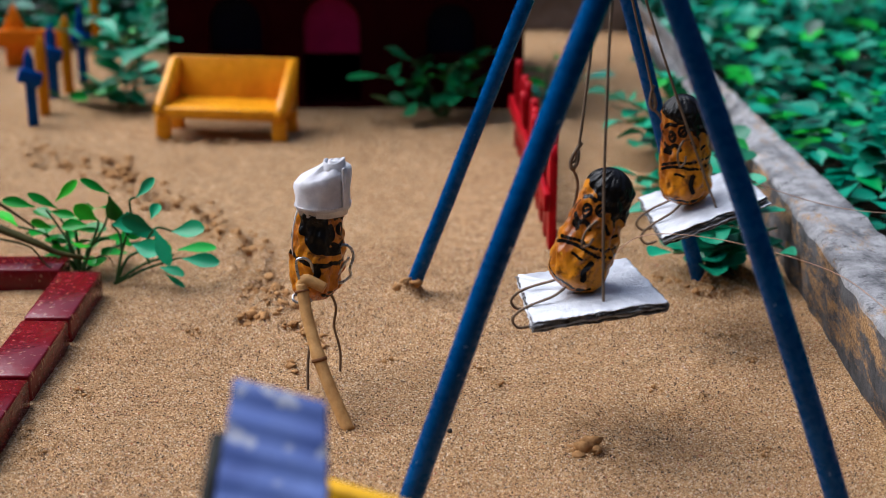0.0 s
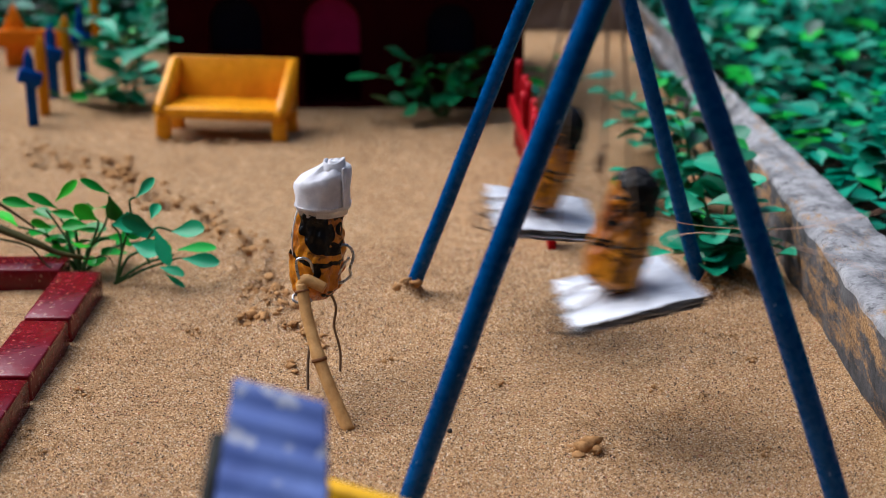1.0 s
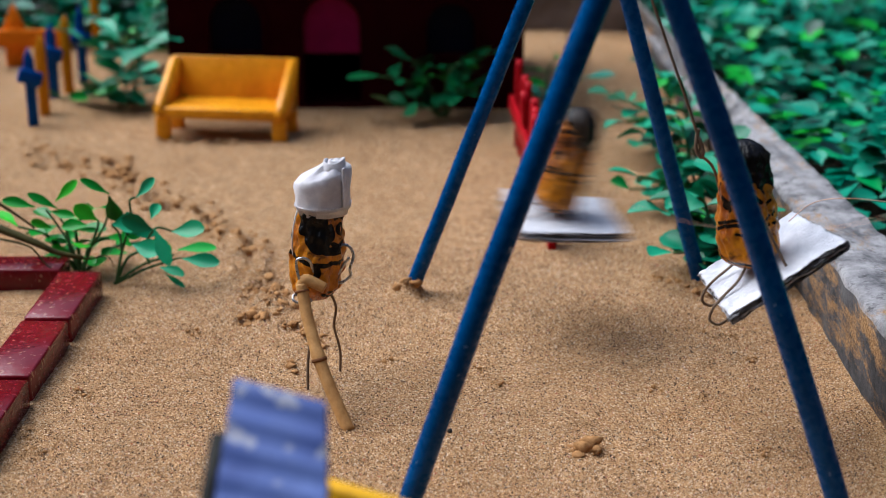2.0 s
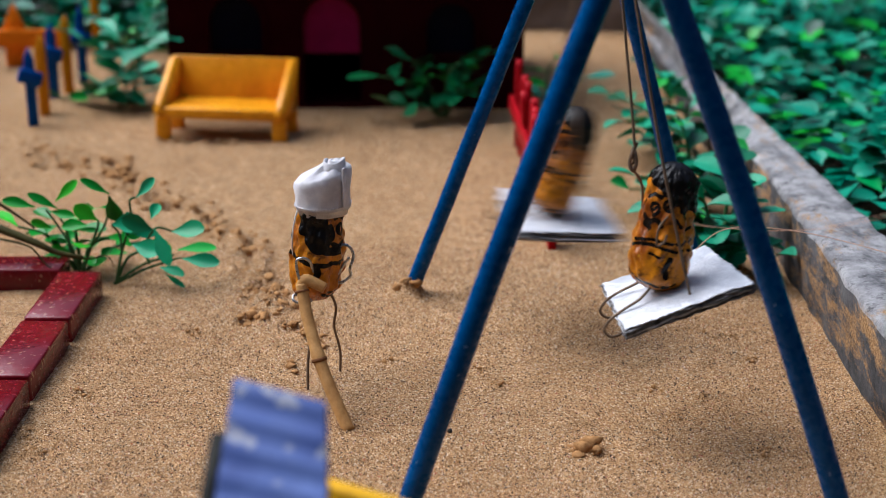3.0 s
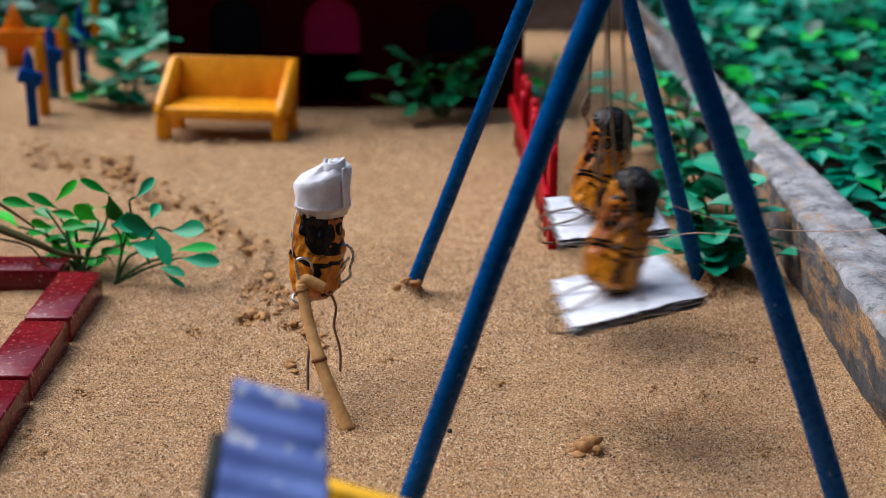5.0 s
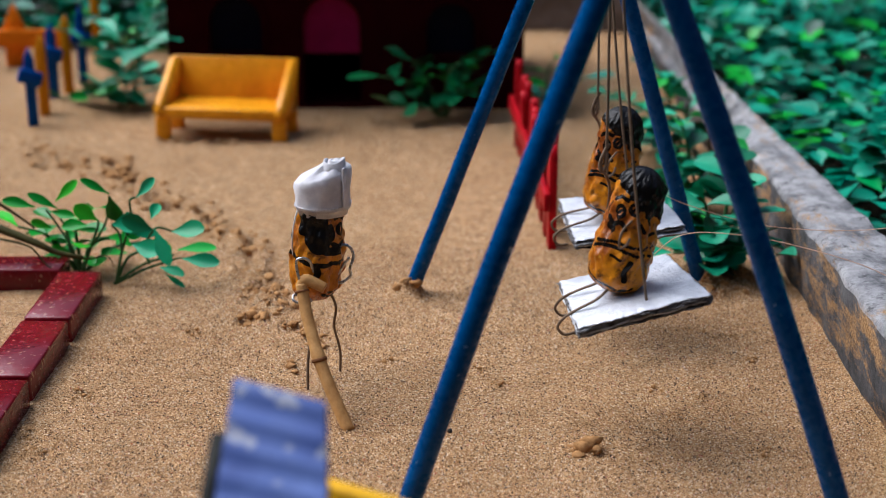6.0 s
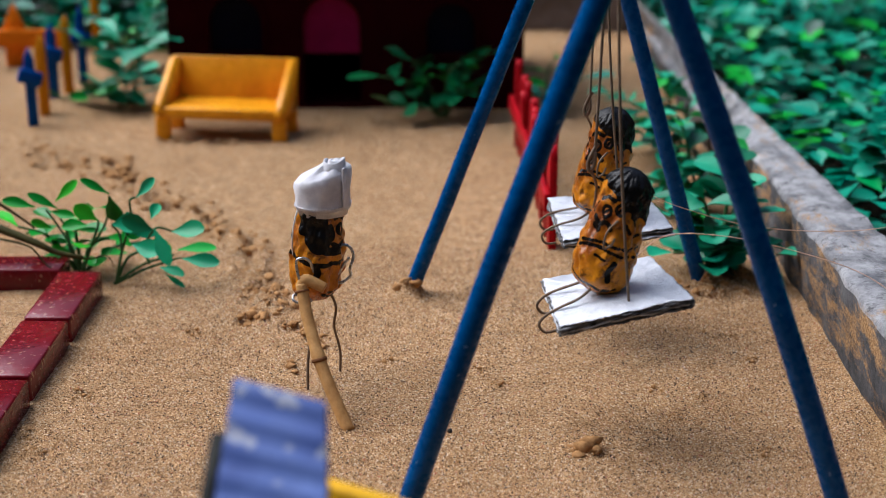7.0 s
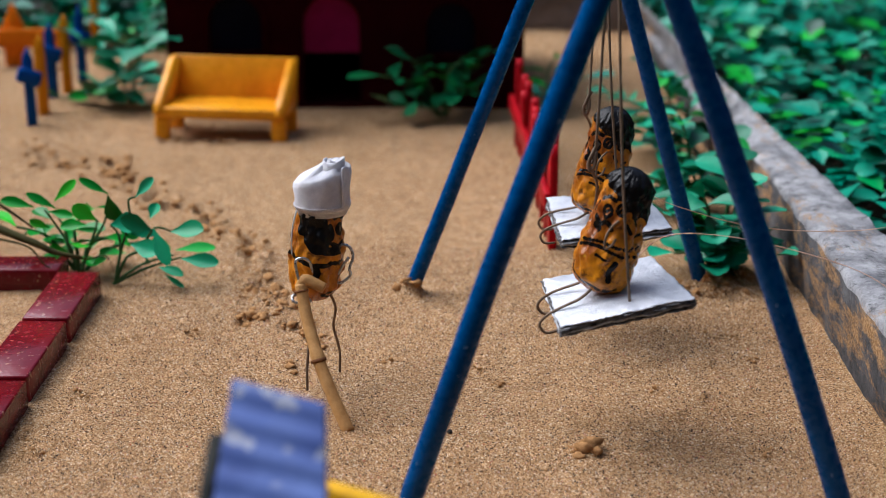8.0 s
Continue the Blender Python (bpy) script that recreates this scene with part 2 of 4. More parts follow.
# Leaf green darkened in colour, for plants that stand in shade.
LEAF_SHADED = leaf_material("shaded_leaf", (0.002, 0.05, 0.014), (0.007, 0.14, 0.045), (0.02, 0.24, 0.03))
STEM = surface("green_stem", (0.06, 0.14, 0.05), (0.04, 0.09, 0.03), 150, 0.55)
DRY = surface("withered_blade", (0.10, 0.09, 0.03), (0.05, 0.05, 0.02), 150, 0.6)
PEBBLE = surface("dark_pebble", (0.02, 0.02, 0.02), (0.05, 0.045, 0.04), 300, 0.6)

# ---- ground, walls ----
TRAIL = [(-222, 800), (-203, 765), (-177, 768), (-160, 737), (-145, 708), (-118, 688), (-103, 655), (-86, 636), (-76, 592), (-71, 566)]
PATCHES = [(-70, 570, 13, 9), (-76, 546, 4, 7), (-55, 540, 10, 8), (-60, 556, 9, 7), (-124, 813, 16, 9), (-150, 815, 12, 6), (-48, 524, 7, 5), (-200, 790, 12, 8), (110, 571, 15, 9), (128, 588, 13, 9), (90, 590, 9, 6)]
SCUFFS = [(-92, 530, 6, 4.2), (-122, 472, 7, 4.9), (-137, 443, 9, 6.3), (76, 455, 5, 3.5), (106, 524, 7, 4.9), (91, 533, 6, 4.2), (100, 430, 5, 3.5), (13, 495, 5, 3.5), (20, 483, 4, 2.8), (-116, 524, 5, 3.5), (-128, 430, 8, 5.6), (73, 478, 5, 3.5), (-19, 503, 4, 2.8), (111, 503, 5, 3.5)]
MOUNDS = [(-12.7, 570, 8, 5.5), (-18, 574, 6, 3), (107, 577, 13, 6), (122, 590, 10, 5), (45, 432, 6, 3), (95, 500, 6, 2.2), (75, 505, 5, 1.6), (88, 470, 5, 2), (-160, 452, 9, 3), (22, 600, 14, 2), (-87, 600, 8, 2)]


def trail_weight(x, y):
    w = 0.0
    for (ax, ay), (bx, by) in zip(TRAIL, TRAIL[1:]):
        dx, dy = bx - ax, by - ay
        t = min(max(((x - ax) * dx + (y - ay) * dy) / (dx * dx + dy * dy), 0), 1)
        d = math.hypot(x - ax - t * dx, (y - ay - t * dy) * 0.8)
        w = max(w, 1 - d / 13)
    for px, py, rx, ry in PATCHES:
        w = max(w, 1.5 * (1 - math.hypot((x - px) / rx, (y - py) / ry)))
    return w


def sand_height(x, y):
    z = 1.3 * noise.noise((x / 70, y / 70, 3)) + 0.8 * noise.noise((x / 22, y / 26, 9)) + 0.5 * noise.noise((x / 8, y / 9, 2)) + 0.3 * noise.noise((x / 3.5, y / 3.5, 12))
    w = trail_weight(x, y)
    if w > 0:
        z += min(w * 1.6, 1.2) * (4.0 * noise.noise((x / 8, y / 9, 5)) + 2.2 * noise.noise((x / 3.6, y / 4.2, 7)))
    for px, py, rx, ry in SCUFFS:
        d = math.hypot((x - px) / rx, (y - py) / ry)
        if d < 1.5:
            z += 2.0 * (1.5 - d) * (noise.noise((x / 3.5, y / 3, 5)) + 0.6 * noise.noise((x / 1.8, y / 1.8, 7)))
    for mx, my, r, h in MOUNDS:
        d = math.hypot(x - mx, y - my) / r
        if d < 1.6:
            z += h * math.exp(-2.2 * d * d) * (0.75 + 0.9 * noise.noise((x / 4, y / 4, 11)))
    return z


def sand_bed():
    xs = np.concatenate([np.arange(-460, -240, 4), np.arange(-240, 152, 1.8)])
    ys = np.concatenate([np.arange(300, 380, 4), np.arange(380, 640, 1.8), np.arange(640, 840, 2.6), np.arange(840, 1260, 5)])
    nx = len(xs)
    verts = [(x * MM, y * MM, sand_height(x, y) * MM) for y in ys for x in xs]
    faces = [(j * nx + i, j * nx + i + 1, (j + 1) * nx + i + 1, (j + 1) * nx + i) for j in range(len(ys) - 1) for i in range(nx - 1)]
    me = bpy.data.meshes.new("sand")
    me.from_pydata(verts, [], faces)
    me.polygons.foreach_set("use_smooth", [True] * len(faces))
    me.materials.append(SAND)
    return tagged(new("sand", me), "fine tan sand with trodden marks", "sand", kind="structure")


sand_bed()

bm = bmesh.new()
bmesh.ops.create_grid(bm, x_segments=40, y_segments=40, size=60000)
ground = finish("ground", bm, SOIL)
ground.location.z = -0.008
tagged(ground, "dark garden soil around the sand pit", "ground", kind="structure")


def clods():
    """Crumbs of damp sand along the trodden trail and round the posts."""
    rng = random.Random(4)
    bm = bmesh.new()
    spots = []
    for (ax, ay), (bx, by) in zip(TRAIL, TRAIL[1:]):
        for _ in range(34):
            t = rng.random()
            far = 1.0 if ay < 650 else 1.75
            spots.append((ax + t * (bx - ax) + rng.gauss(0, 5), ay + t * (by - ay) + rng.gauss(0, 6), far * (0.3 + 1.1 * rng.random() ** 2.4)))
    for px, py, rx, ry in PATCHES:
        spots += [(px + rng.gauss(0, rx * 0.45), py + rng.gauss(0, ry * 0.45), 0.35 + 1.2 * rng.random() ** 2) for _ in range(26)]
    for px, py, rx, ry in SCUFFS:
        spots += [(px + rng.gauss(0, rx * 0.4), py + rng.gauss(0, ry * 0.4), 0.3 + 0.6 * rng.random() ** 2) for _ in range(9)]
    for mx, my, r, h in MOUNDS:
        if h < 2.5:
            continue
        spots += [(mx + rng.gauss(0, r * 0.42), my + rng.gauss(0, r * 0.42), rng.uniform(0.3, 0.85)) for _ in range(34)]
    spots += [(-74, 550, 2.2), (-74, 557, 1.7), (-67, 576, 2.4), (-71, 586, 2), (-63, 572, 2.2), (-57, 539, 1.9), (-52, 530, 1.7), (-45, 527, 1.6), (-54, 500, 1.5), (44, 430, 2.6), (46, 432, 3), (48, 429, 2), (42, 428, 1.8), (-15, 572, 2.2), (-11, 569, 2), (-18, 571, 1.8)]
    spots += [(-70, 548, 2.6), (-69, 545, 2.0), (-54, 497, 1.9), (-52, 492, 1.3), (-63, 560, 2.2), (-55, 562, 2.4), (-58, 556, 2.0), (-47, 520, 1.8), (-50, 526, 2.0), (-44, 516, 1.6)]
    spots += [(rng.uniform(-140, 130), rng.uniform(400, 640), rng.uniform(0.2, 0.5)) for _ in range(260)]
    bmesh.ops.create_icosphere(bm, subdivisions=2, radius=1)
    ball = [v.co.copy() for v in bm.verts]
    shape = [[v.index for v in f.verts] for f in bm.faces]
    bm.free()
    verts, faces = [], []
    for x, y, r in spots:
        if -163 < x < -135 and 380 < y < 600:
            continue
        s = Vector((rng.random() * 99, 0, 0))
        foot = Vector((x, y, sand_height(x, y) + r * 0.1))
        n = len(verts)
        flat = Vector((1, 1, rng.uniform(0.6, 0.9)))
        verts += [(foot + q * flat * r * (1 + 0.7 * noise.noise(q * 1.3 + s) + 0.5 * noise.noise(q * 2.8 + s) + 0.45 * noise.noise(q * 5.5 + s))) * MM for q in ball]
        faces += [[n + k for k in f] for f in shape]
    me = bpy.data.meshes.new("sand_crumbs")
    me.from_pydata(verts, [], faces)
    me.polygons.foreach_set("use_smooth", [True] * len(faces))
    me.materials.append(CLOD)
    return tagged(new("sand_crumbs", me), "loose crumbs of damp sand on the sand", "sand crumbs", kind="stuff")


clods()


def loose_grains(count):
    """Single grains lying on the sand where it is seen closely: small eight-sided crystals."""
    rng = np.random.default_rng(7)
    y = 385 + 245 * rng.random(count) ** 1.25
    x = (rng.random(count) * 2 - 1) * y * 0.31
    keep = (x < 143) & ~((x < -128) & (y < 600))
    x, y = x[keep], y[keep]
    z = np.array([sand_height(a, b) for a, b in zip(x, y)])
    r = 0.17 + 0.22 * rng.random(len(x)) ** 2.5
    corners = np.array([(1, 0, 0), (0, 1, 0), (-1, 0, 0), (0, -1, 0), (0, 0, 1), (0, 0, -1)], float)
    tris = np.array([(0, 1, 4), (1, 2, 4), (2, 3, 4), (3, 0, 4), (1, 0, 5), (2, 1, 5), (3, 2, 5), (0, 3, 5)])
    spin = rng.random(len(x)) * 6.28
    c, s = np.cos(spin)[:, None], np.sin(spin)[:, None]
    stretch = 0.75 + 0.5 * rng.random((len(x), 6, 1))
    p = corners[None] * r[:, None, None] * stretch
    v = np.stack([p[..., 0] * c - p[..., 1] * s + x[:, None], p[..., 0] * s + p[..., 1] * c + y[:, None], p[..., 2] + z[:, None] + 0.05], -1) * MM
    faces = (tris[None] + 6 * np.arange(len(x))[:, None, None]).reshape(-1, 3)
    me = bpy.data.meshes.new("sand_grains")
    me.from_pydata(v.reshape(-1, 3).tolist(), [], faces.tolist())
    me.materials.append(GRAIN)
    return tagged(new("sand_grains", me), "loose dark and pale grains on the sand", "sand grains", kind="stuff")


loose_grains(110000)


def wall_strip(name, y0, y1, section, materials, amount, label, step=2.5):
    """A rough low wall along y; section(y) gives the outline across it."""
    bm = bmesh.new()
    rows = []
    for y in np.arange(y0, y1 + step, step):
        row = []
        for k, (x, z) in enumerate(section(y)):
            n = noise.noise_vector((x / 14, y / 14, z / 14)) * amount + noise.noise_vector((x / 4, y / 4, z / 4)) * amount * 0.12
            row.append(bm.verts.new((x + n.x, y + n.y, z + n.z)))
        rows.append(row)
    for a, b in zip(rows, rows[1:]):
        for k in range(len(a) - 1):
            # Index 1 takes the paler lit tone on top, index 0 the shaded one.
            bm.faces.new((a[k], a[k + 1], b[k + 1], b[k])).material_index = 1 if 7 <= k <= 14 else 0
    bm.faces.new(rows[0])
    bm.faces.new(rows[-1][::-1])
    return tagged(finish(name, bm, materials), label, "wall", kind="structure")


def side_section(y):
    out = 171 - max(y - 560, 0) * 0.055
    chip = 3.0 * max(noise.noise((y / 30, 4, 0)), 0) + 2.4 * max(noise.noise((y / 11, 8, 0)), 0) ** 2 + 1.0 * max(noise.noise((y / 4, 2, 0)), 0)
    worn = min(max((y - 640) / 220, 0), 1)
    rim = 29 - 17 * worn * worn * (3 - 2 * worn)
    face = [(144.5 - 2.5 * k / 7 - 1.2 * math.sin(math.pi * k / 7), -8 + (rim + 8) * k / 7) for k in range(8)]
    top = [(142.6 + chip, rim + 2.5 - chip * 0.6)] + [(146 + (out - 149) * k / 6, 32 + 0.8 * math.sin(k) - (29 - rim) * (1 - k / 6)) for k in range(7)]
    back = [(out - 1, 29), (out, 22), (out + 1, 8), (out + 1, -8)]
    return face + top + back


wall_strip("wall_east", 250, 1290, side_section, [SHADED_CEMENT, LIT_CEMENT], 1.1, "low weathered concrete kerb with sand stuck to it")


def back_wall():
    bm = bmesh.new()
    rows = []
    for x in np.arange(-640, 150, 6.0):
        y = 1152 - 0.14 * (x - 20)
        rows.append([bm.verts.new((px, py, pz)) for px, py, pz in
                     ((x, y + 2.5 * noise.noise((x / 25, z / 14, 1)) + dy, z + 2 * noise.noise((x / 30, z / 30, 6))) for dy, z in ((0, -8), (-1, 8), (0, 22), (1, 38), (4, 44), (30, 45), (34, 40), (34, -8)))])
    for a, b in zip(rows, rows[1:]):
        for k in range(7):
            bm.faces.new((a[k], b[k], b[k + 1], a[k + 1]))
    bm.faces.new(rows[0])
    bm.faces.new(rows[-1][::-1])
    return tagged(finish("wall_north", bm, STONE), "low dark stone wall closing the sand pit", "wall", kind="structure")


back_wall()


# Walls added out of view: they block low sky light and deepen contrast.
for name, x0, x1, y0, y1, z1 in (("sky_block_south", -1500, 1700, -950, -800, 1500), ("sky_block_west", -1500, -1350, -800, 2100, 700), ("sky_block_east", 1550, 1700, -800, 2100, 1100), ("sky_block_north", -1350, 1550, 1950, 2100, 700)):
    bm = bmesh.new()
    box(bm, x0, x1, y0, y1, -8, z1, 4)
    tagged(finish(name, bm, SKY_BLOCK, smooth=False), "plain unseen wall added to block low sky light", "wall", kind="structure")


# ---- leaves and plants ----
def leaf_bmesh(bm, length, width, m=None, cup=0.18, droop=0.25, rows=7):
    """One spoon-shaped leaf with a folded midrib and a rounded tip, from its foot along +x."""
    grid = []
    for i in range(rows + 1):
        t = math.sin(math.pi / 2 * i / rows) ** 1.1
        w = width / 2 * math.sqrt(max(math.sin(math.pi * t ** 1.3), 0)) * (0.3 + 0.7 * min(t / 0.5, 1))
        w = max(w, width * (0.04 if t < 0.5 else 0.12))
        line = []
        for s in (-1, -0.55, 0, 0.55, 1):
            back = 0.03 * length if t > 0.99 and s == 0 else 0.0
            p = Vector((length * t - back, s * w, cup * s * s * w * 1.5 - length * droop * t * t))
            line.append(bm.verts.new(m @ p if m else p))
        grid.append(line)
    for a, b in zip(grid, grid[1:]):
        for k in range(4):
            bm.faces.new((a[k], a[k + 1], b[k + 1], b[k]))


def leaf_data(length, width, cup, droop, material):
    bm = bmesh.new()
    leaf_bmesh(bm, length, width, None, cup, droop)
    bm.transform(Matrix.Scale(MM, 4))
    me = bpy.data.meshes.new("leaf")
    for f in bm.faces:
        f.smooth = True
    bm.to_mesh(me)
    bm.free()
    me.materials.append(material)
    return me


def plant(base, ends, size, material, label, seed, pairs=3, slim=1.0, group="small plants"):
    """A leafy plant: bent stems from one foot to the given tips (in mm from the foot), leaves in pairs along them."""
    rng = random.Random(seed)
    root = thing("plant", *base, 0, label, "plant", group)
    shapes = [leaf_data(size * a, size * b * slim, c, d, material) for a, b, c, d in ((1, 0.56, 0.2, 0.2), (0.85, 0.5, 0.3, 0.35), (1.1, 0.62, 0.12, 0.1), (0.7, 0.42, 0.3, 0.25))]
    for end in ends:
        e = Vector(end)
        mid = Vector((e.x * 0.45, e.y * 0.45, e.z * 0.7 + 2)) + Vector((rng.gauss(0, 2), rng.gauss(0, 2), 0))
        pts = smooth_path([(0, 0, -3), mid * 0.5, mid, e], 6)
        bm = bmesh.new()
        tube(bm, pts, lambda t: 1.05 - 0.55 * t, 6)
        stem = part("stem", bm, STEM, root)
        for i in range(pairs + 1):
            q = 0.42 + 0.58 * i / pairs
            at = pts[min(int(q * (len(pts) - 1)), len(pts) - 1)]
            way = math.degrees(math.atan2(e.y, e.x)) + rng.uniform(-20, 20)
            turns = [rng.uniform(-25, 25)] if i == pairs else [rng.uniform(50, 105), -rng.uniform(50, 105)]
            for turn in turns:
                leaf = new("leaf", rng.choice(shapes))
                leaf.parent = stem
                leaf.matrix_basis = pose(at.x * MM, at.y * MM, at.z * MM, rng.gauss(0, 16), rng.uniform(-38, 6), way + turn)
    return root


def leaf_bed(name, area, height, size, count, material, label, seed, keep=lambda x, y: True):
    """A dense carpet of small leaves over soil."""
    rng = random.Random(seed)
    bm = bmesh.new()
    x0, x1, y0, y1 = area
    n = 0
    while n < count:
        x, y = rng.uniform(x0, x1), rng.uniform(y0, y1)
        n += 1
        if not keep(x, y):
            continue
        hill = height * (0.75 + 0.5 * noise.noise((x / 45, y / 45, 2)) + 0.35 * noise.noise((x / 18, y / 18, 5)))
        z = hill - height * 0.85 * rng.random() ** 1.6
        s = size * rng.uniform(0.6, 1.15)
        leaf_bmesh(bm, s, s * rng.uniform(0.66, 0.90), pose(x, y, z, rng.gauss(0, 12), rng.gauss(-8, 12), rng.uniform(0, 360)), rng.uniform(0.04, 0.22), rng.uniform(0.0, 0.2), 7)
    return tagged(finish(name, bm, material), label, "ground cover", kind="stuff")


leaf_bed("ground_cover", (150, 620, 380, 1500), 34, 18.5, 8600, LEAF_BED, "dense carpet of round blue-green leaves beyond the kerb", 3,
         lambda x, y: x > 178 - max(y - 560, 0) * 0.055)
leaf_bed("ground_cover", (-620, -40, 1195, 1420), 52, 24, 900, LEAF_SHADED, "leafy ground cover behind the stone wall", 8, lambda x, y: y > 1189 - 0.14 * (x - 20))


# ---- the maroon toy house ----
def arch(x0, x1, z0, z1, n=10):
    """An arched outline, from the lower left corner round."""
    r, c = (x1 - x0) / 2, (x0 + x1) / 2
    top = [(c + r * math.cos(a), z1 - r + r * math.sin(a)) for a in (math.pi * k / n for k in range(n + 1))]
    return [(x1, z0)] + top + [(x0, z0)]


def outline_solid(bm, loops, y0, y1):
    """A flat plate with openings, thickened from y0 to y1."""
    edges = []
    for loop in loops:
        vs = [bm.verts.new((x, y0, z)) for x, z in loop]
        edges += [bm.edges.new((a, b)) for a, b in zip(vs, vs[1:] + vs[:1])]
    made = bmesh.ops.triangle_fill(bm, use_beauty=True, use_dissolve=False, edges=edges)
    faces = [g for g in made["geom"] if isinstance(g, bmesh.types.BMFace)]
    up = bmesh.ops.extrude_face_region(bm, geom=faces)["geom"]
    bmesh.ops.translate(bm, vec=(0, y1 - y0, 0), verts=[g for g in up if isinstance(g, bmesh.types.BMVert)])


def toy_house():
    h = thing("toy_house", -57, 891, 0, 0, "dark maroon painted toy house with arched openings", "toy house")
    d = arch(-26, 8, 2.4, 67)
    wl, wr = arch(-81, -50, 34, 67), arch(47, 76, 33, 63)
    bm = bmesh.new()
    outline_solid(bm, [[(-106, -3), (105, -3), (105, 118), (-106, 118)], d, wl, wr], 0, 6)
    front = part("front_wall", bm, MAROON, h, smooth=False)
    for name, x0, x1, y0, y1 in (("side_wall", -106, -100, 6, 150), ("side_wall", 99, 105, 6, 150), ("back_wall", -106, 105, 150, 156)):
        bm = bmesh.new()
        part(name, box(bm, x0, x1, y0, y1, -3, 118, 0.6), MAROON, h, smooth=False)
    # Dark sheet added over the sand so the open doorway reads as shade.
    bm = bmesh.new()
    part("door_shade_sheet", box(bm, -99.5, 98.5, 0.5, 149.5, -3, 2.2), MAROON, h, smooth=False)
    bm = bmesh.new()
    part("roof", box(bm, -114, 113, -10, 164, 118, 124, 1), MAROON, h, smooth=False)
    # Added pink panel stands for the lit upper part of the inner wall.
    bm = bmesh.new()
    outline_solid(bm, [arch(-25.5, 7.5, 33, 66.5)], 3, 5.5)
    part("lit_wall_panel", bm, PINK, h, "magenta panel put for the lit upper inside wall", smooth=False)
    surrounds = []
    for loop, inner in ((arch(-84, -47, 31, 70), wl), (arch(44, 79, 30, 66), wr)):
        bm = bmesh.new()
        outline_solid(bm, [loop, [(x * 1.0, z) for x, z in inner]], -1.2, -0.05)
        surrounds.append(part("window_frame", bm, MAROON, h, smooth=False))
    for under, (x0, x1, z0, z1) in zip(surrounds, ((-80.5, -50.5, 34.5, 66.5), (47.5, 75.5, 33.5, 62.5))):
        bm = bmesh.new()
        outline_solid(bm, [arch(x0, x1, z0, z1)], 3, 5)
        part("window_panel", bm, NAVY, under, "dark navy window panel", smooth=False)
    return h


toy_house()


# ---- bench ----
def toy_bench():
    b = thing("toy_bench", -121, 826.5, 0, -8, "bright yellow wooden toy bench on the sand", "bench")
    w = 36.5
    bm = bmesh.new()
    part("seat", box(bm, -w + 3, w - 3, -14, 16, 12, 18, 0.8), YELLOW, b)
    lean = Matrix.Translation((0, 16, 15)) @ Matrix.Rotation(radians(-14), 4, "X")
    bm = bmesh.new()
    part("backrest", box(bm, -w, w, 0, 3.2, 0, 26, 0.7, lean), YELLOW, b)
    for s in (-1, 1):
        bm = bmesh.new()
        loop = [(-15, 13), (17, 13), (23.5, 39.5), (17.5, 40), (-12, 20.5), (-15, 18)]
        vs = [bm.verts.new((s * (w - 2.4) - 2.6, y, z)) for y, z in loop]
        f = bm.faces.new(vs)
        up = bmesh.ops.extrude_face_region(bm, geom=[f])["geom"]
        bmesh.ops.translate(bm, vec=(5.2, 0, 0), verts=[g for g in up if isinstance(g, bmesh.types.BMVert)])
        bmesh.ops.bevel(bm, geom=bm.edges[:], offset=0.7, segments=2, affect="EDGES")
        part("armrest", bm, YELLOW, b)
        for y in (-13, 12):
            bm = bmesh.new()
            part("leg", box(bm, s * (w - 3.5) - 4, s * (w - 3.5) + 4, y, y + 5, -3, 12.2, 0.6), YELLOW, b)
    return b


toy_bench()


# ---- red picket fence ----
def picket(bm, w, t, h):
    """A flat stick with a rounded top, standing at the origin, its face across y."""
    loop = [(-w / 2, -3), (w / 2, -3)] + [(w / 2 * math.cos(a), h - w / 2 + w / 2 * math.sin(a)) for a in (math.pi * k / 8 for k in range(9))]
    vs = [bm.verts.new((-t / 2, y, z)) for y, z in loop]
    up = bmesh.ops.extrude_face_region(bm, geom=[bm.faces.new(vs)])["geom"]
    bmesh.ops.translate(bm, vec=(t, 0, 0), verts=[g for g in up if isinstance(g, bmesh.types.BMVert)])
    bmesh.ops.bevel(bm, geom=bm.edges[:], offset=0.35, segments=1, affect="EDGES")


def red_fence():
    f = thing("picket_fence", 47.5, 633, 0, 2.2, "bright red painted toy picket fence in the sand", "fence")
    rng = random.Random(5)
    bm = bmesh.new()
    picket(bm, 9.5, 3.4, 46)
    first = part("picket", bm, RED, f)
    for i in range(1, 10):
        q = new("picket", first.data)
        q.parent = f
        q.matrix_basis = pose(rng.uniform(-0.6, 0.6) * MM, i * 19.0 * MM, rng.uniform(-3, 2) * MM, rng.uniform(-4, 4), rng.uniform(-5, 3), 0)
    bm = bmesh.new()
    part("rail", box(bm, -4.4, -1.6, -8, 182, 18, 26, 0.5), RED, f)
    return f


red_fence()


# ---- blue and orange posts ----
def pointed_post(bm, w, t, h):
    loop = [(-w / 2, -3), (w / 2, -3), (w / 2, h - w * 1.1), (0, h), (-w / 2, h - w * 1.1)]
    vs = [bm.verts.new((x, -t / 2, z)) for x, z in loop]
    up = bmesh.ops.extrude_face_region(bm, geom=[bm.faces.new(vs)])["geom"]
    bmesh.ops.translate(bm, vec=(0, t, 0), verts=[g for g in up if isinstance(g, bmesh.types.BMVert)])
    bmesh.ops.bevel(bm, geom=bm.edges[:], offset=0.4, segments=1, affect="EDGES")


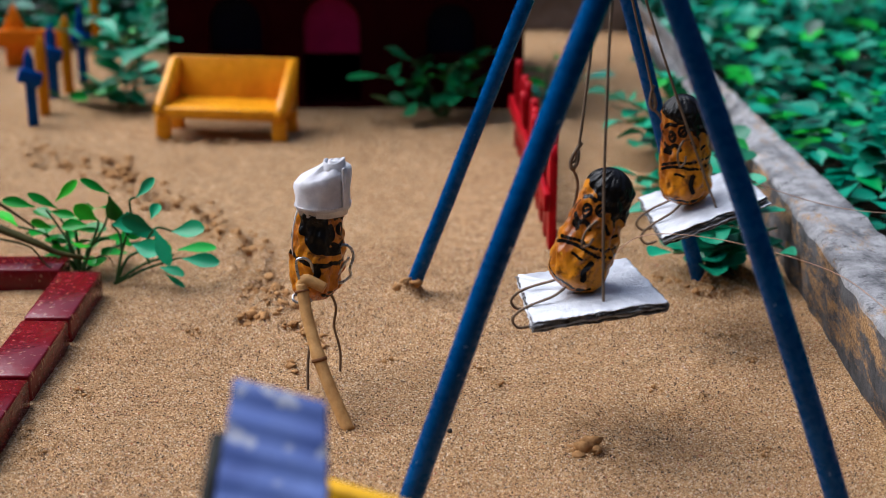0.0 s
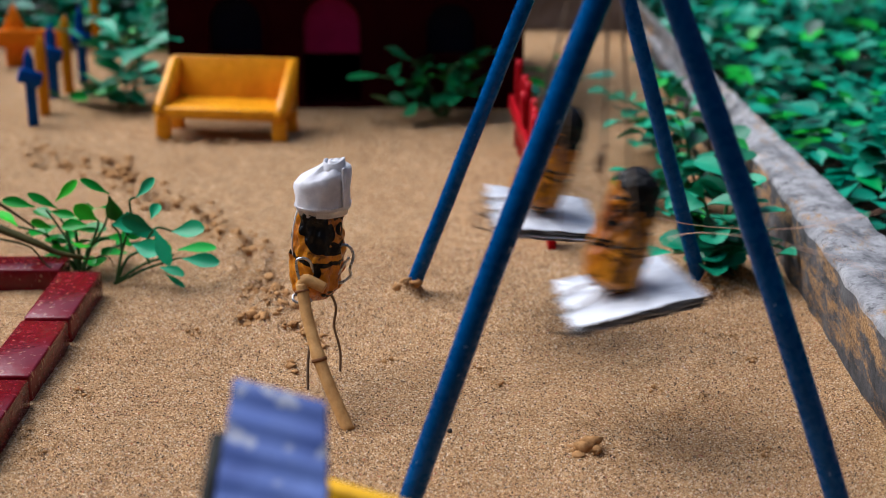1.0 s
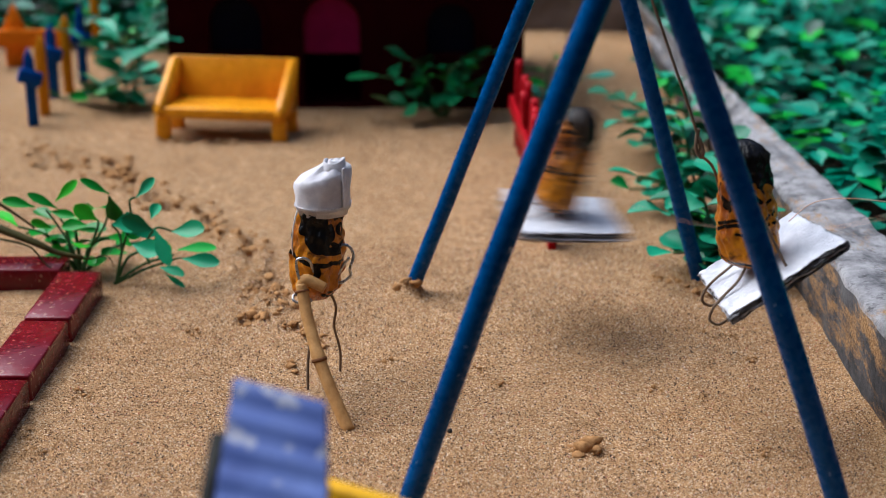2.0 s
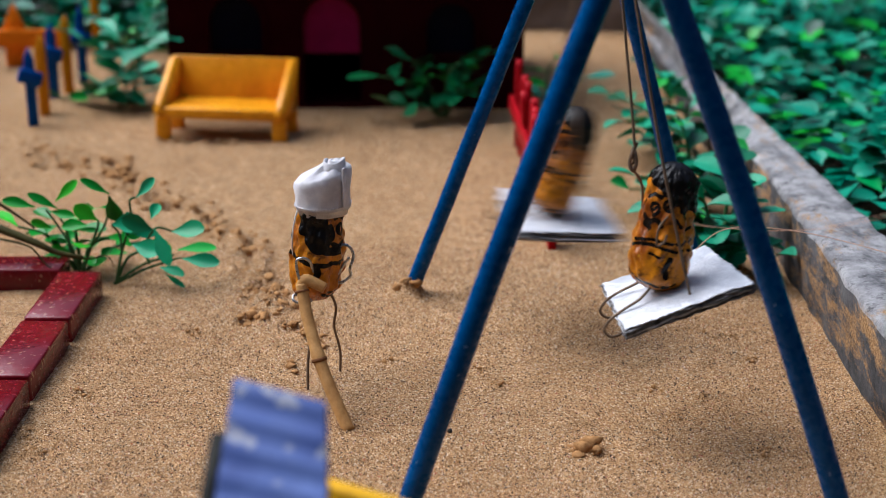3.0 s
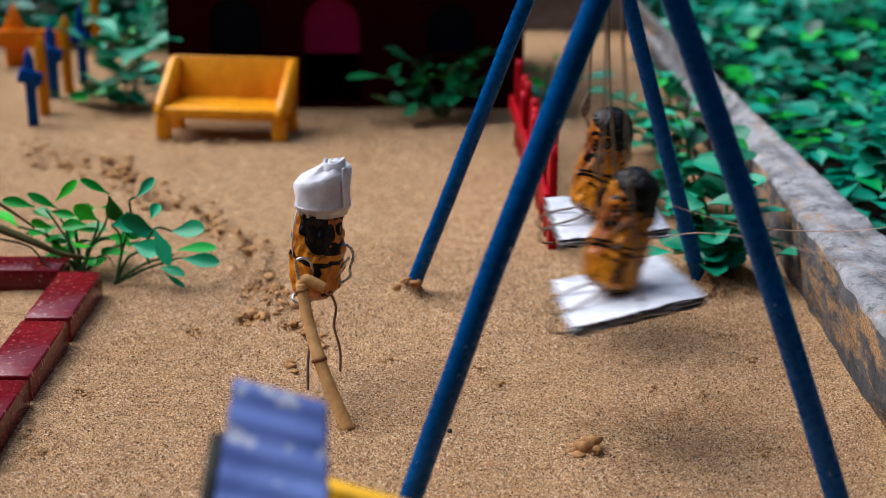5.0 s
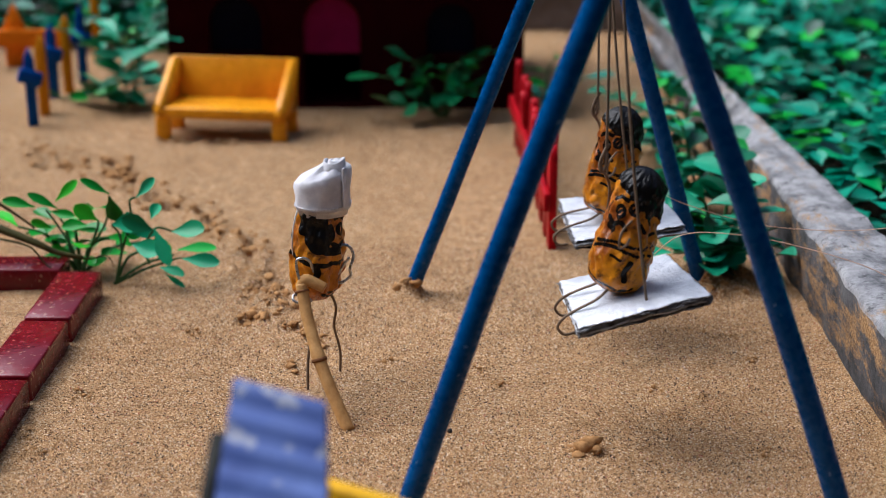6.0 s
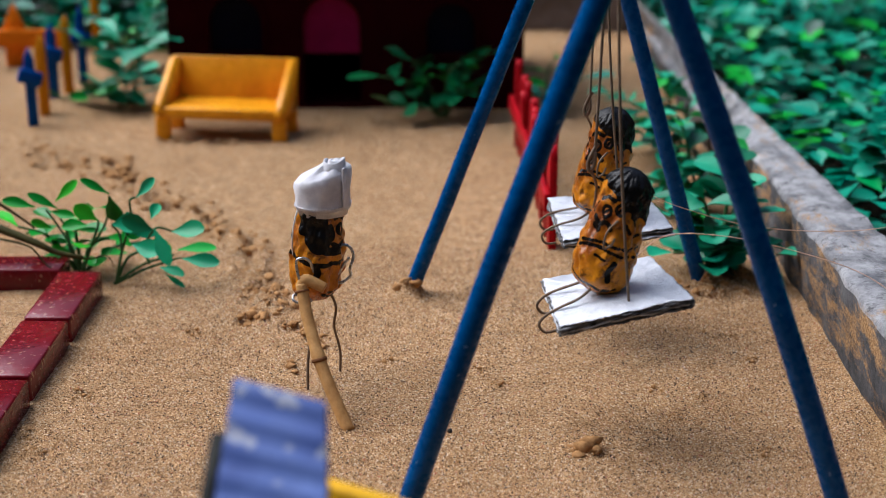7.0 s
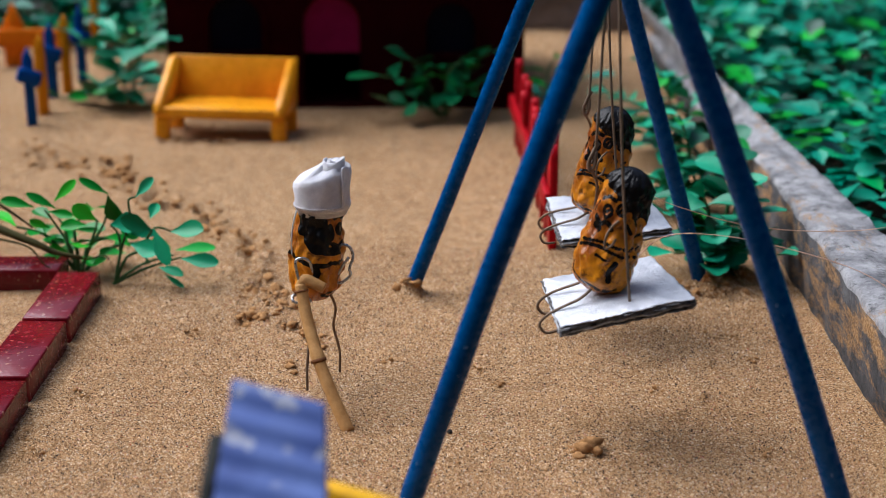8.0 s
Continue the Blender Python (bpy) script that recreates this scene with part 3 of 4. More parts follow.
for x, y, h, turn in ((-235, 849, 45, 14), (-239, 916, 47, 6), (-232, 964, 49, 10)):
    p = thing("post", x, y, 0, turn, "blue painted pointed wooden post with short cross arm", "post", "coloured posts")
    bm = bmesh.new()
    pointed_post(bm, 6, 5, h)
    part("upright", bm, TOY_BLUE, p)
    bm = bmesh.new()
    part("cross_arm", box(bm, -7, 7, -6.4, -2.6, 24.5, 33.5, 1.9, Matrix.Translation((0, 0, 28)) @ Matrix.Rotation(radians(20), 4, "Y") @ Matrix.Translation((0, 0, -28))), TOY_BLUE, p)
for x, y, h in ((-234, 872, 48), (-234, 932, 49), (-235, 1023, 52)):
    p = thing("post", x, y, 0, 4, "amber painted pointed wooden post", "post", "coloured posts")
    bm = bmesh.new()
    pointed_post(bm, 5.8, 5, h)
    part("upright", bm, AMBER, p)
p = thing("fence_panel", -289, 1017, 0, 0, "orange painted pointed picket with a broad rail", "fence")
bm = bmesh.new()
pointed_post(bm, 14, 4, 42)
part("picket", bm, ORANGE, p)
bm = bmesh.new()
part("rail", box(bm, -48, 35, -6.4, -2.6, 13, 25, 0.8), ORANGE, p)


# ---- brick edging ----
def brick_edging():
    e = thing("brick_edging", -145.8, 467, 0, 0, "glossy dark red painted brick edging round a bed", "edging")
    bm = bmesh.new()
    box(bm, -8.7, 8.7, 0, 50.7, -5, 10, 0.9)
    first = part("brick", bm, BRICK_RED, e)
    first.matrix_basis = pose(-0.0012, 0.0002, 0, 0, 0, -1.2)
    for x, y, rz in ((0.0, 53.5, -1.0), (-2.0, -53.2, -1.4), (-3.2, -106.5, -1.4)):
        q = new("brick", first.data)
        q.parent = e
        q.matrix_basis = pose(x * MM, y * MM, 0, 0, 0, rz)
    for x in (-8.0, -61.5, -115.0):
        q = new("brick", first.data)
        q.parent = e
        q.matrix_basis = pose(x * MM, 116 * MM, -0.5 * MM, 0, 0, 90)
    return e


brick_edging()

leaf_bed("ground_cover", (-420, -170, 1075, 1172), 46, 25, 330, LEAF_BED, "leafy ground cover in front of the stone wall", 9)


# ---- swing set ----
def swing_set():
    f = thing("swing_set", 52, 481, 0, 0, "blue painted wooden swing set standing in the sand", "swing set")
    legs = (((48, 385), (-11.7, 385)), ((49.5, 386.5), (114.6, 386.5)), ((52.7, 577), (-13.3, 572.4)), ((54.4, 578.5), (104.9, 580.3)))
    for (tx, ty), (fx, fy) in legs:
        a, b = Vector((fx - 52, fy - 481, 0)), Vector((tx - 52, ty - 481, 172.5))
        d = (b - a) / 172.5
        bow = 0.0 if fy > 500 else (1.7 if fx > tx else -1.5)
        bm = bmesh.new()
        pts = [a + d * z + Vector((0.25 * noise.noise((z / 30, fx, fy)) + bow * math.sin(math.pi * min(max(z / 172.5, 0), 1)), 0, 0)) for z in np.linspace(-8, 183, 26)]
        tube(bm, pts, 3.4 if fy < 500 else 3.15, 16)
        part("leg", bm, BLUE, f)
    bm = bmesh.new()
    tube(bm, [(-2.3, -102, 173.5), (0, 0, 173.5), (2, 103, 173.5)], 2.6, 12)
    part("crossbar", bm, BLUE, f)
    return f


swing_set()


# ---- peanut dolls ----
def shell(bm, length, radii, seed, hair, strokes, m=None, rings=190, seg=170):
    """A peanut shell standing on the origin: net-like ridges over a waisted body. Black brush strokes run over it as
    (half width, points), each point the degrees round the body from -y and the share of the height; hair fills the crown."""
    n = len(radii) - 1
    ink_layer = bm.verts.layers.float.new("ink")
    rows, inks = [], []
    lines = []
    for half, pts in strokes:
        half *= 1.25
        path = smooth_path([(a, b, 0) for a, b in pts], 6)
        lines.append((half, np.array([(q.x, q.y * length) for q in path])))
    for i in range(rings + 1):
        t = i / rings
        u = t * n
        k = min(int(u), n - 1)
        s = u - k
        s = s * s * (3 - 2 * s)
        r = radii[k] * (1 - s) + radii[k + 1] * s
        cap = min(1.0, math.sqrt(max(1 - ((0.17 - t) / 0.17) ** 2, 0)) if t < 0.17 else 1.0, math.sqrt(max(1 - ((t - 0.84) / 0.16) ** 2, 0)) if t > 0.84 else 1.0)
        turn = (np.arange(seg) * 360 / seg + 90 + 180) % 360 - 180
        ink = np.zeros(seg)
        for half, path in lines:
            if abs(path[:, 1] - length * t).min() > half + 1.5:
                continue
            du = (turn[:, None] - path[None, :, 0]) * (math.pi / 180 * r)
            d = np.sqrt(du ** 2 + (path[None, :, 1] - length * t) ** 2).min(1)
            ink = np.maximum(ink, np.clip(0.5 + (half - d) / 1.1, 0, 1))
        row, dark = [], []
        for j in range(seg):
            a = 2 * math.pi * j / seg
            c, sn = math.cos(a), math.sin(a)
            fade = 1.0 - min(max((t - 0.72) / 0.16, 0), 1)
            ridge = fade * (0.26 * math.cos(11 * a + 1.2 * math.sin(5 * t + seed)) + 0.3 * math.cos(11 * a + 1.2 * math.sin(5 * t + seed)) * math.sin(40 * t + 2 * math.cos(3 * a)))
            ridge += 0.5 * noise.noise((c * 1.4, sn * 1.4, t * 4 + seed)) + 0.7 * noise.noise((c * 4, sn * 4, t * 11 + seed))
            black = hair(Vector((r * c, r * sn, length * t)), t)
            if black > 0.5:
                ridge += 0.5 * noise.noise((c * 3.5, sn * 3.5, t * 16 + seed + 4)) + 0.35 * noise.noise((c * 8, sn * 8, t * 26 + seed))
            rr = max(r * cap + ridge * min(cap * 1.2, 1), 0.05)
            row.append(Vector((rr * c, rr * sn, length * t)))
            dark.append(max(black, float(ink[j])))
        rows.append(row)
        inks.append(dark)
    vs = []
    for row, dark in zip(rows, inks):
        line = []
        for p, d in zip(row, dark):
            v = bm.verts.new(m @ p if m else p)
            v[ink_layer] = d
            line.append(v)
        vs.append(line)
    for i in range(rings):
        for j in range(seg):
            j2 = (j + 1) % seg
            bm.faces.new((vs[i][j], vs[i][j2], vs[i + 1][j2], vs[i + 1][j]))
    bm.faces.new(vs[0][::-1])
    bm.faces.new(vs[-1])


def curl(turn, t, r):
    """A round brush loop on the shell."""
    return [(turn + r * 5.6 * math.cos(a), t + r * 0.023 * math.sin(a)) for a in (0.4 + k * 0.95 for k in range(7))]


SEATED_STROKES = [
    (0.55, curl(-40, 0.665, 1.9)), (0.5, [(-42, 0.66), (-39, 0.672)]), (0.5, curl(-10, 0.71, 1.7)), (0.45, [(-11, 0.70), (-9, 0.715)]),
    (0.6, [(-62, 0.74), (-45, 0.775), (-28, 0.765)]), (0.6, [(-18, 0.79), (0, 0.785)]), (0.7, [(-64, 0.60), (-48, 0.56), (-32, 0.59), (-18, 0.55)]),
    (1.1, [(-56, 0.535), (-46, 0.525)]), (0.5, [(12, 0.61), (22, 0.56)]), (0.45, [(26, 0.67), (34, 0.62)]), (0.45, [(40, 0.53), (52, 0.55)]),
    (0.55, [(-70, 0.40), (-30, 0.44), (10, 0.43), (65, 0.45)]), (0.55, [(-82, 0.34), (-50, 0.39), (-20, 0.40), (20, 0.37), (75, 0.39)]),
    (0.85, [(10, 0.31), (4, 0.24), (8, 0.17)]), (0.5, [(-86, 0.30), (-78, 0.15), (-50, 0.09), (-20, 0.085), (0, 0.06)]), (0.8, [(12, 0.07), (34, 0.09)]),
    (0.5, [(-70, 0.70), (-80, 0.62), (-76, 0.54)]), (0.45, [(-30, 0.335), (-10, 0.32)]),
]
STANDING_STROKES = [
    (2.0, [(-62, 0.80), (-44, 0.72), (-30, 0.66)]), (2.7, [(-18, 0.73), (-10, 0.61), (4, 0.55)]), (2.2, [(2, 0.77), (10, 0.64), (16, 0.57)]),
    (0.7, [(24, 0.60), (26, 0.67), (33, 0.70), (39, 0.64), (31, 0.575)]), (0.6, curl(62, 0.67, 1.7)), (0.7, [(46, 0.765), (60, 0.78), (76, 0.75)]),
    (1.2, [(14, 0.51), (36, 0.49), (60, 0.505)]), (0.7, [(40, 0.55), (52, 0.53), (70, 0.56)]),
    (0.7, [(-75, 0.43), (-30, 0.405), (0, 0.375), (30, 0.385), (78, 0.40)]), (1.0, [(2, 0.37), (6, 0.31), (2, 0.26)]),
    (0.5, [(24, 0.11), (55, 0.125), (82, 0.13)]), (0.5, [(36, 0.065), (70, 0.08)]), (0.5, [(-84, 0.62), (-78, 0.52), (-82, 0.44)]),
]


def black_crown(p, t):
    return min(max((t + 0.014 * p.x - 0.003 * p.y + 0.05 * noise.noise(p * 0.35) - 0.755) * 30 + 0.5, 0), 1)


def black_top(p, t):
    return min(max((t + 0.10 * noise.noise(p * 0.3) - 0.80) * 30 + 0.5, 0), 1)


def swing(name_seed, hang, tilt, scale, back, foot, corners):
    """A hanging seat and the doll on it, both in the space of the bar above them."""
    lean = Matrix.Translation((0, 0, -hang)) @ Matrix.Rotation(radians(-tilt), 4, "Y")
    s = thing("swing", 0, 0, 0, 0, "white layered card swing seat hung on rusty wires", "swing", "swings")
    for k in range(5):
        bm = bmesh.new()
        rng = random.Random(name_seed * 10 + k)
        quad = [(x + rng.uniform(-0.7, 0.7), y + rng.uniform(-0.7, 0.7)) for x, y in corners]
        loop = []
        for side, ((ax, ay), (bx, by)) in enumerate(zip(quad, quad[1:] + quad[:1])):
            torn = 1.5 if side == 0 and k < 2 else 0.7
            for i in range(34):
                t = i / 34
                wave = torn * (noise.noise((ax + t * 7, ay, k * 1.7 + name_seed)) + 0.5 * noise.noise((ax + t * 19, ay, k * 2.3 + name_seed)))
                loop.append((ax + (bx - ax) * t + rng.gauss(0, 0.22) + wave * 0.6, ay + (by - ay) * t + rng.gauss(0, 0.22) + wave))
        rings = []
        z1, z0 = -0.85 * k, -0.85 * k - (0.65 if k else 0.55)
        for q, z in ((0.55, z1 + 0.05), (0.97, z1), (1.0, z1 - 0.3), (1.0, z0), (0.9, z0)):
            rings.append([bm.verts.new(lean @ Vector((x * q, y * q, z + 0.7 * noise.noise((x / 7, y / 7, 0.3 * k + name_seed)) + (0.4 * noise.noise((x / 1.7, y / 1.7, k * 3.1)) if q > 0.95 else 0)))) for x, y in loop])
        for a, b in zip(rings, rings[1:]):
            for i in range(len(loop)):
                j = (i + 1) % len(loop)
                bm.faces.new((a[i], a[j], b[j], b[i]))
        bm.faces.new(rings[0])
        bm.faces.new(rings[-1])
        bm.transform(Matrix.Scale(scale, 4))
        part("card_top" if k == 0 else "card_layer", bm, CARD if k in (0, 3) else CARD_EDGE, s, "white top sheet" if k == 0 else ("white card layer" if k == 3 else "dark torn card layer"))
    low = lean @ Vector((4.5, -14, -3))
    bm = bmesh.new()
    tube(bm, smooth_path([(-1.5, -8, 2), (-0.6, -9.5, -45), (1.2, -12, -92), lean @ Vector((4.6, -14, 2)), low], 5), 0.52, 7)
    bm.transform(Matrix.Scale(scale, 4))
    part("wire", bm, RUST, s)
    bm = bmesh.new()
    tube(bm, smooth_path([(-2, 8, 2), (-4, 9, 0.5 * (47 - hang)), (-6, 10, 47 - hang), (-8, 11, 41 - hang), (-5, 13, 32 - hang), lean @ Vector((-5, 14, 12)), lean @ Vector((-4, 14, -3))], 5), 0.52, 7)
    bm.transform(Matrix.Scale(scale, 4))
    part("wire", bm, RUST, s)
    bm = bmesh.new()
    hook = [Vector((x, y, z - hang)) for x, y, z in ((-5, 10, 49), (-6.8, 10, 46), (-8.4, 9.6, 42), (-7.6, 9.2, 39.5), (-6.2, 9.4, 42), (-6, 10, 46))]
    tube(bm, smooth_path(hook, 5), 0.7, 7)
    bm.transform(Matrix.Scale(scale, 4))
    part("hook", bm, RUST, s)

    bm = bmesh.new()
    upright = lean @ Matrix.Translation((foot, 0, 1.0)) @ Matrix.Rotation(radians(back), 4, "Y")
    shell(bm, 45.2, (9.2, 10.3, 10.4, 9.9, 9.2, 8.7, 8.3, 7.4), name_seed, black_crown, SEATED_STROKES, upright)
    for y in (-8, 7):
        legs = [(-7, y * 0.7, 4), (-12, y, 2.2), (-19, y * 1.15, 1.0), (-24, y * 1.2, -0.5), (-27, y * 1.2, -3.2), (-25.6, y * 1.2, -6.4), (-21.5, y * 1.15, -6.8)]
        tube(bm, smooth_path([lean @ Vector(q) for q in legs], 5), 0.5, 7, 1)
    for y in (-10.5, 10):
        arm = [(0, y * 0.7, 29), (-2, y * 0.92, 28), (-4, y * 1.02, 24), (-3.5, y * 1.08, 19), (-1.5, y * 1.1, 20.5), (-1, y * 1.1, 23)]
        tube(bm, smooth_path([upright @ Vector(q) for q in arm], 5), 0.42, 7, 1)
    bm.transform(Matrix.Scale(scale, 4))
    doll = finish("peanut_doll", bm, [SHELL, RUST])
    tagged(doll, "orange painted peanut doll with black crown seated on a swing", "doll", "peanut dolls")
    return s, doll


seat_near, doll_near = swing(1, 123.4 / 0.908, 13.0, 0.908, 29.5, -6.2, ((-20, -23), (24.8, -22.4), (15.5, 24), (-24, 26)))
seat_far, doll_far = swing(2, 127 / 0.908, 3.0, 0.908, 15.5, -5.4, ((-19.5, -26), (24, -21), (19, 26), (-23, 32)))


def standing_doll():
    bm = bmesh.new()
    shell(bm, 41, (7.0, 8.6, 9.1, 9.3, 8.5, 7.7, 7.3, 6.6), 5, black_top, STANDING_STROKES, Matrix.Rotation(radians(5.5), 4, "Y"))
    tube(bm, smooth_path([(-2, -2, 3), (-2.5, -4, -6), (-1.5, -5, -13), (-2.2, -7, -22), (-2.2, -9, -32)], 5), 0.48, 7, 1)
    tube(bm, smooth_path([(5.0, 1, 3), (7.2, 3, -4), (6.2, 5, -12), (8.0, 7, -22), (7.6, 8, -32)], 5), 0.48, 7, 1)
    tube(bm, smooth_path([(0.6, -8.5, 12), (0.2, -10, 16.5), (-1.8, -11, 18.6), (-4.4, -11.5, 18), (-4.2, -12, 14), (-3.0, -13, 10), (-2.6, -14, 6), (-4.0, -15, 4.5), (-5.6, -14.5, 5.2), (-5.4, -12.5, 6.2), (-2, -11, 5.4), (0.2, -11, 3.4)], 5), 0.5, 7, 2)
    tube(bm, smooth_path([(7.5, -2, 13), (9, -3, 20), (12.5, -4, 20.5), (14, -4, 17), (12.8, -5, 13), (13, -5, 10.5), (10, -5, 8), (7.8, -4, 8.5), (10, -5, 13), (12.6, -5.5, 17)], 5), 0.5, 7, 2)
    doll = finish("peanut_doll", bm, [SHELL, RUST, BRIGHT_WIRE])
    doll.location = (-0.0441, 0.4865, 0.030)
    return tagged(doll, "orange painted peanut doll standing on thin wire legs", "doll", "peanut dolls")


standing_doll()


def cloth_hat():
    h = thing("cloth_hat", -40.2, 486, 61.3, 0, "white folded cloth hat on a peanut doll", "hat")
    h.matrix_basis = h.matrix_basis @ Matrix.Diagonal((1.0, 1.0, 1.14, 1.0))
    seg = 44

    def ring(bm, r, z, shift, crumple):
        out = []
        for j in range(seg):
            a = 2 * math.pi * j / seg
            n = 1.5 * crumple * noise.noise((math.cos(a) * 2.2, math.sin(a) * 2.2, z * 0.25))
            out.append(bm.verts.new((shift + (r + n) * math.cos(a), (r * 0.92 + n) * math.sin(a), z + 0.24 * r * math.cos(a) * min(max(z - 3, 0) / 8, 1.0) + n * 0.8)))
        return out

    def loft(rings):
        for a, b in zip(rings, rings[1:]):
            for j in range(seg):
                bm.faces.new((a[j], a[(j + 1) % seg], b[(j + 1) % seg], b[j]))

    bm = bmesh.new()
    loft([ring(bm, r, z, x, c) for r, z, x, c in ((7.6, 0.6, 0, 0.2), (8.3, 0, 0, 0.2), (8.4, 2.0, 0, 0.25), (8.3, 2.4, 0, 0.25))])
    part("lining", bm, CLOTH, h, "greyer inner cloth band")
    bm = bmesh.new()
    loft([ring(bm, r, z, x, c) for r, z, x, c in ((8.6, 1.9, 0, 0.3), (9.1, 1.6, 0, 0.3), (9.3, 2.4, 0, 0.3), (9.2, 3.2, 0, 0.3), (9.4, 6, 0, 0.4), (9.5, 9.5, 0, 0.5), (9.4, 11.4, 0, 0.5), (9.0, 12.0, 0, 0.6), (7.0, 13.2, 0.8, 1.0), (4.6, 14.6, 2.0, 1.2), (2.2, 15.8, 3.2, 0.8), (0.5, 16.2, 3.6, 0.2))])
    part("crown", bm, CLOTH, h)
    bm = bmesh.new()
    pts = []
    for k in range(34):
        a = math.pi * 0.75 + k / 33 * 3.0 * math.pi
        r = 4.3 - 2.4 * k / 33
        pts.append((4.6 + r * math.cos(a), -2.6 + r * 0.8 * math.sin(a)))
    lo = [bm.verts.new((x, y, 9.5)) for x, y in pts]
    mid = [bm.verts.new((x + 0.2, y, 14)) for x, y in pts]
    hi = [bm.verts.new((x * 0.98 + 0.2, y, 16.6 + 0.5 * math.sin(i * 0.5 + 1) - 0.12 * (4.6 - x))) for i, (x, y) in enumerate(pts)]
    for a, b in ((lo, mid), (mid, hi)):
        for i in range(33):
            bm.faces.new((a[i], a[i + 1], b[i + 1], b[i]))
    roll = part("rolled_tip", bm, CLOTH, h, "rolled cloth tip")
    thick = roll.modifiers.new("thickness", "SOLIDIFY")
    thick.thickness = 0.0006
    bm = bmesh.new()
    box(bm, 8.6, 9.4, -4.2, -1.0, 3.2, 15.0, 0.25, Matrix.Rotation(radians(-18), 4, "Z"))
    part("seam_flap", bm, CLOTH, h)
    bm = bmesh.new()
    for k in range(46):
        a = 2 * math.pi * k / 46
        p, q = ((9.5 * math.cos(b), 8.8 * math.sin(b), 3.0 + 0.25 * math.cos(b)) for b in (a, a + 0.09))
        tube(bm, [p, q], 0.22, 5)
    part("stitching", bm, STITCH, h)
    bm = bmesh.new()
    tube(bm, smooth_path([(-8.3, -3.5, 1.5), (-9.6, -4.5, -3), (-10.2, -4.5, -8), (-10.2, -4, -12)], 4), 0.28, 6)
    part("loose_thread", bm, STITCH, h)
    return h


cloth_hat()


def walking_stick():
    s = thing("walking_stick", -30.6, 448, 0, 0, "dry bamboo twig used as a walking stick", "stick")
    path = smooth_path([(0.2, -0.6, -1), (-4.8, 5, 8.2), (-9.4, 11, 17.6), (-12.7, 17.5, 25.7), (-15, 22.5, 32.8), (-16.4, 26, 40)], 7)
    bm = bmesh.new()
    tube(bm, path, lambda t: 2.2 - 0.2 * t + 0.35 * math.exp(-((t - 0.45) / 0.03) ** 2), 14)
    part("cane", bm, BAMBOO, s)
    bm = bmesh.new()
    k = int(0.45 * (len(path) - 1))
    tube(bm, [path[k] - Vector((-0.1, 0.1, 0.4)), path[k], path[k] + Vector((-0.15, 0.2, 0.5))], 2.65, 14)
    part("joint_ring", bm, NODE_RING, s)
    bm = bmesh.new()
    tube(bm, smooth_path([(-16.6, 26.4, 38.6), (-15, 26.4, 41.4), (-12, 26, 40.4), (-8.6, 25.4, 38.8)], 5), lambda t: 2.15 - 0.3 * t, 12)
    part("stub", bm, BAMBOO, s)
    bm = bmesh.new()
    tube(bm, [(-16.1, 25.1, 37.4), (-16.2, 25.4, 38.0)], 2.45, 14)
    part("joint_ring", bm, NODE_RING, s)
    return s


walking_stick()


# ---- toy shelter close to the camera ----
def toy_shelter():
    s = thing("toy_shelter", -43.5, 291.5, 0, 0, "toy shelter with corrugated blue roof and yellow board", "toy shelter")
    top_a, top_b, low_a, low_b = Vector((2.3, -15.6, 93.0)), Vector((20.7, -23.6, 91.3)), Vector((0.1, -36.4, 75.2)), Vector((22.0, -44.2, 74.2))
    out = (top_b - top_a).cross(low_a - top_a).normalized()
    out = -out if out.y > 0 else out
    bm = bmesh.new()
    rows = []
    for i in range(96):
        q = i / 64
        w = 0.28 * math.sin(q * 4.4 * 2 * math.pi - 0.6)
        a, b = top_a.lerp(low_a, q), top_b.lerp(low_b, q)
        rows.append([bm.verts.new(v) for v in (a + out * w, a.lerp(b, 0.5) + out * (w + 0.2), b + out * w, b + out * (w - 2.2), a + out * (w - 2.2))])
    for a, b in zip(rows, rows[1:]):
        for k in range(5):
            bm.faces.new((a[k], a[(k + 1) % 5], b[(k + 1) % 5], b[k]))
    bm.faces.new(rows[0])
    bm.faces.new(rows[-1][::-1])
    part("roof", bm, ROOF_BLUE, s, "corrugated faded blue roof", smooth=False)
    bm = bmesh.new()
    tube(bm, [top_a.lerp(low_a, q) + Vector((-1.2, 2.5, 0)) for q in (0.5, 1.0, 1.5)], 1.8, 8)
    part("roof_edge", bm, DARK_EDGE, s)
    bm = bmesh.new()
    part("post", box(bm, 6, 10, 3, 7, -3, 74, 0.5), DARK_EDGE, s)
    bm = bmesh.new()
    part("board", box(bm, 16.5, 47, -2, 2, -3, 68.2, 0.8, Matrix.Rotation(radians(-31), 4, "Z")), LEMON, s, "bright yellow board")
    return s


toy_shelter()

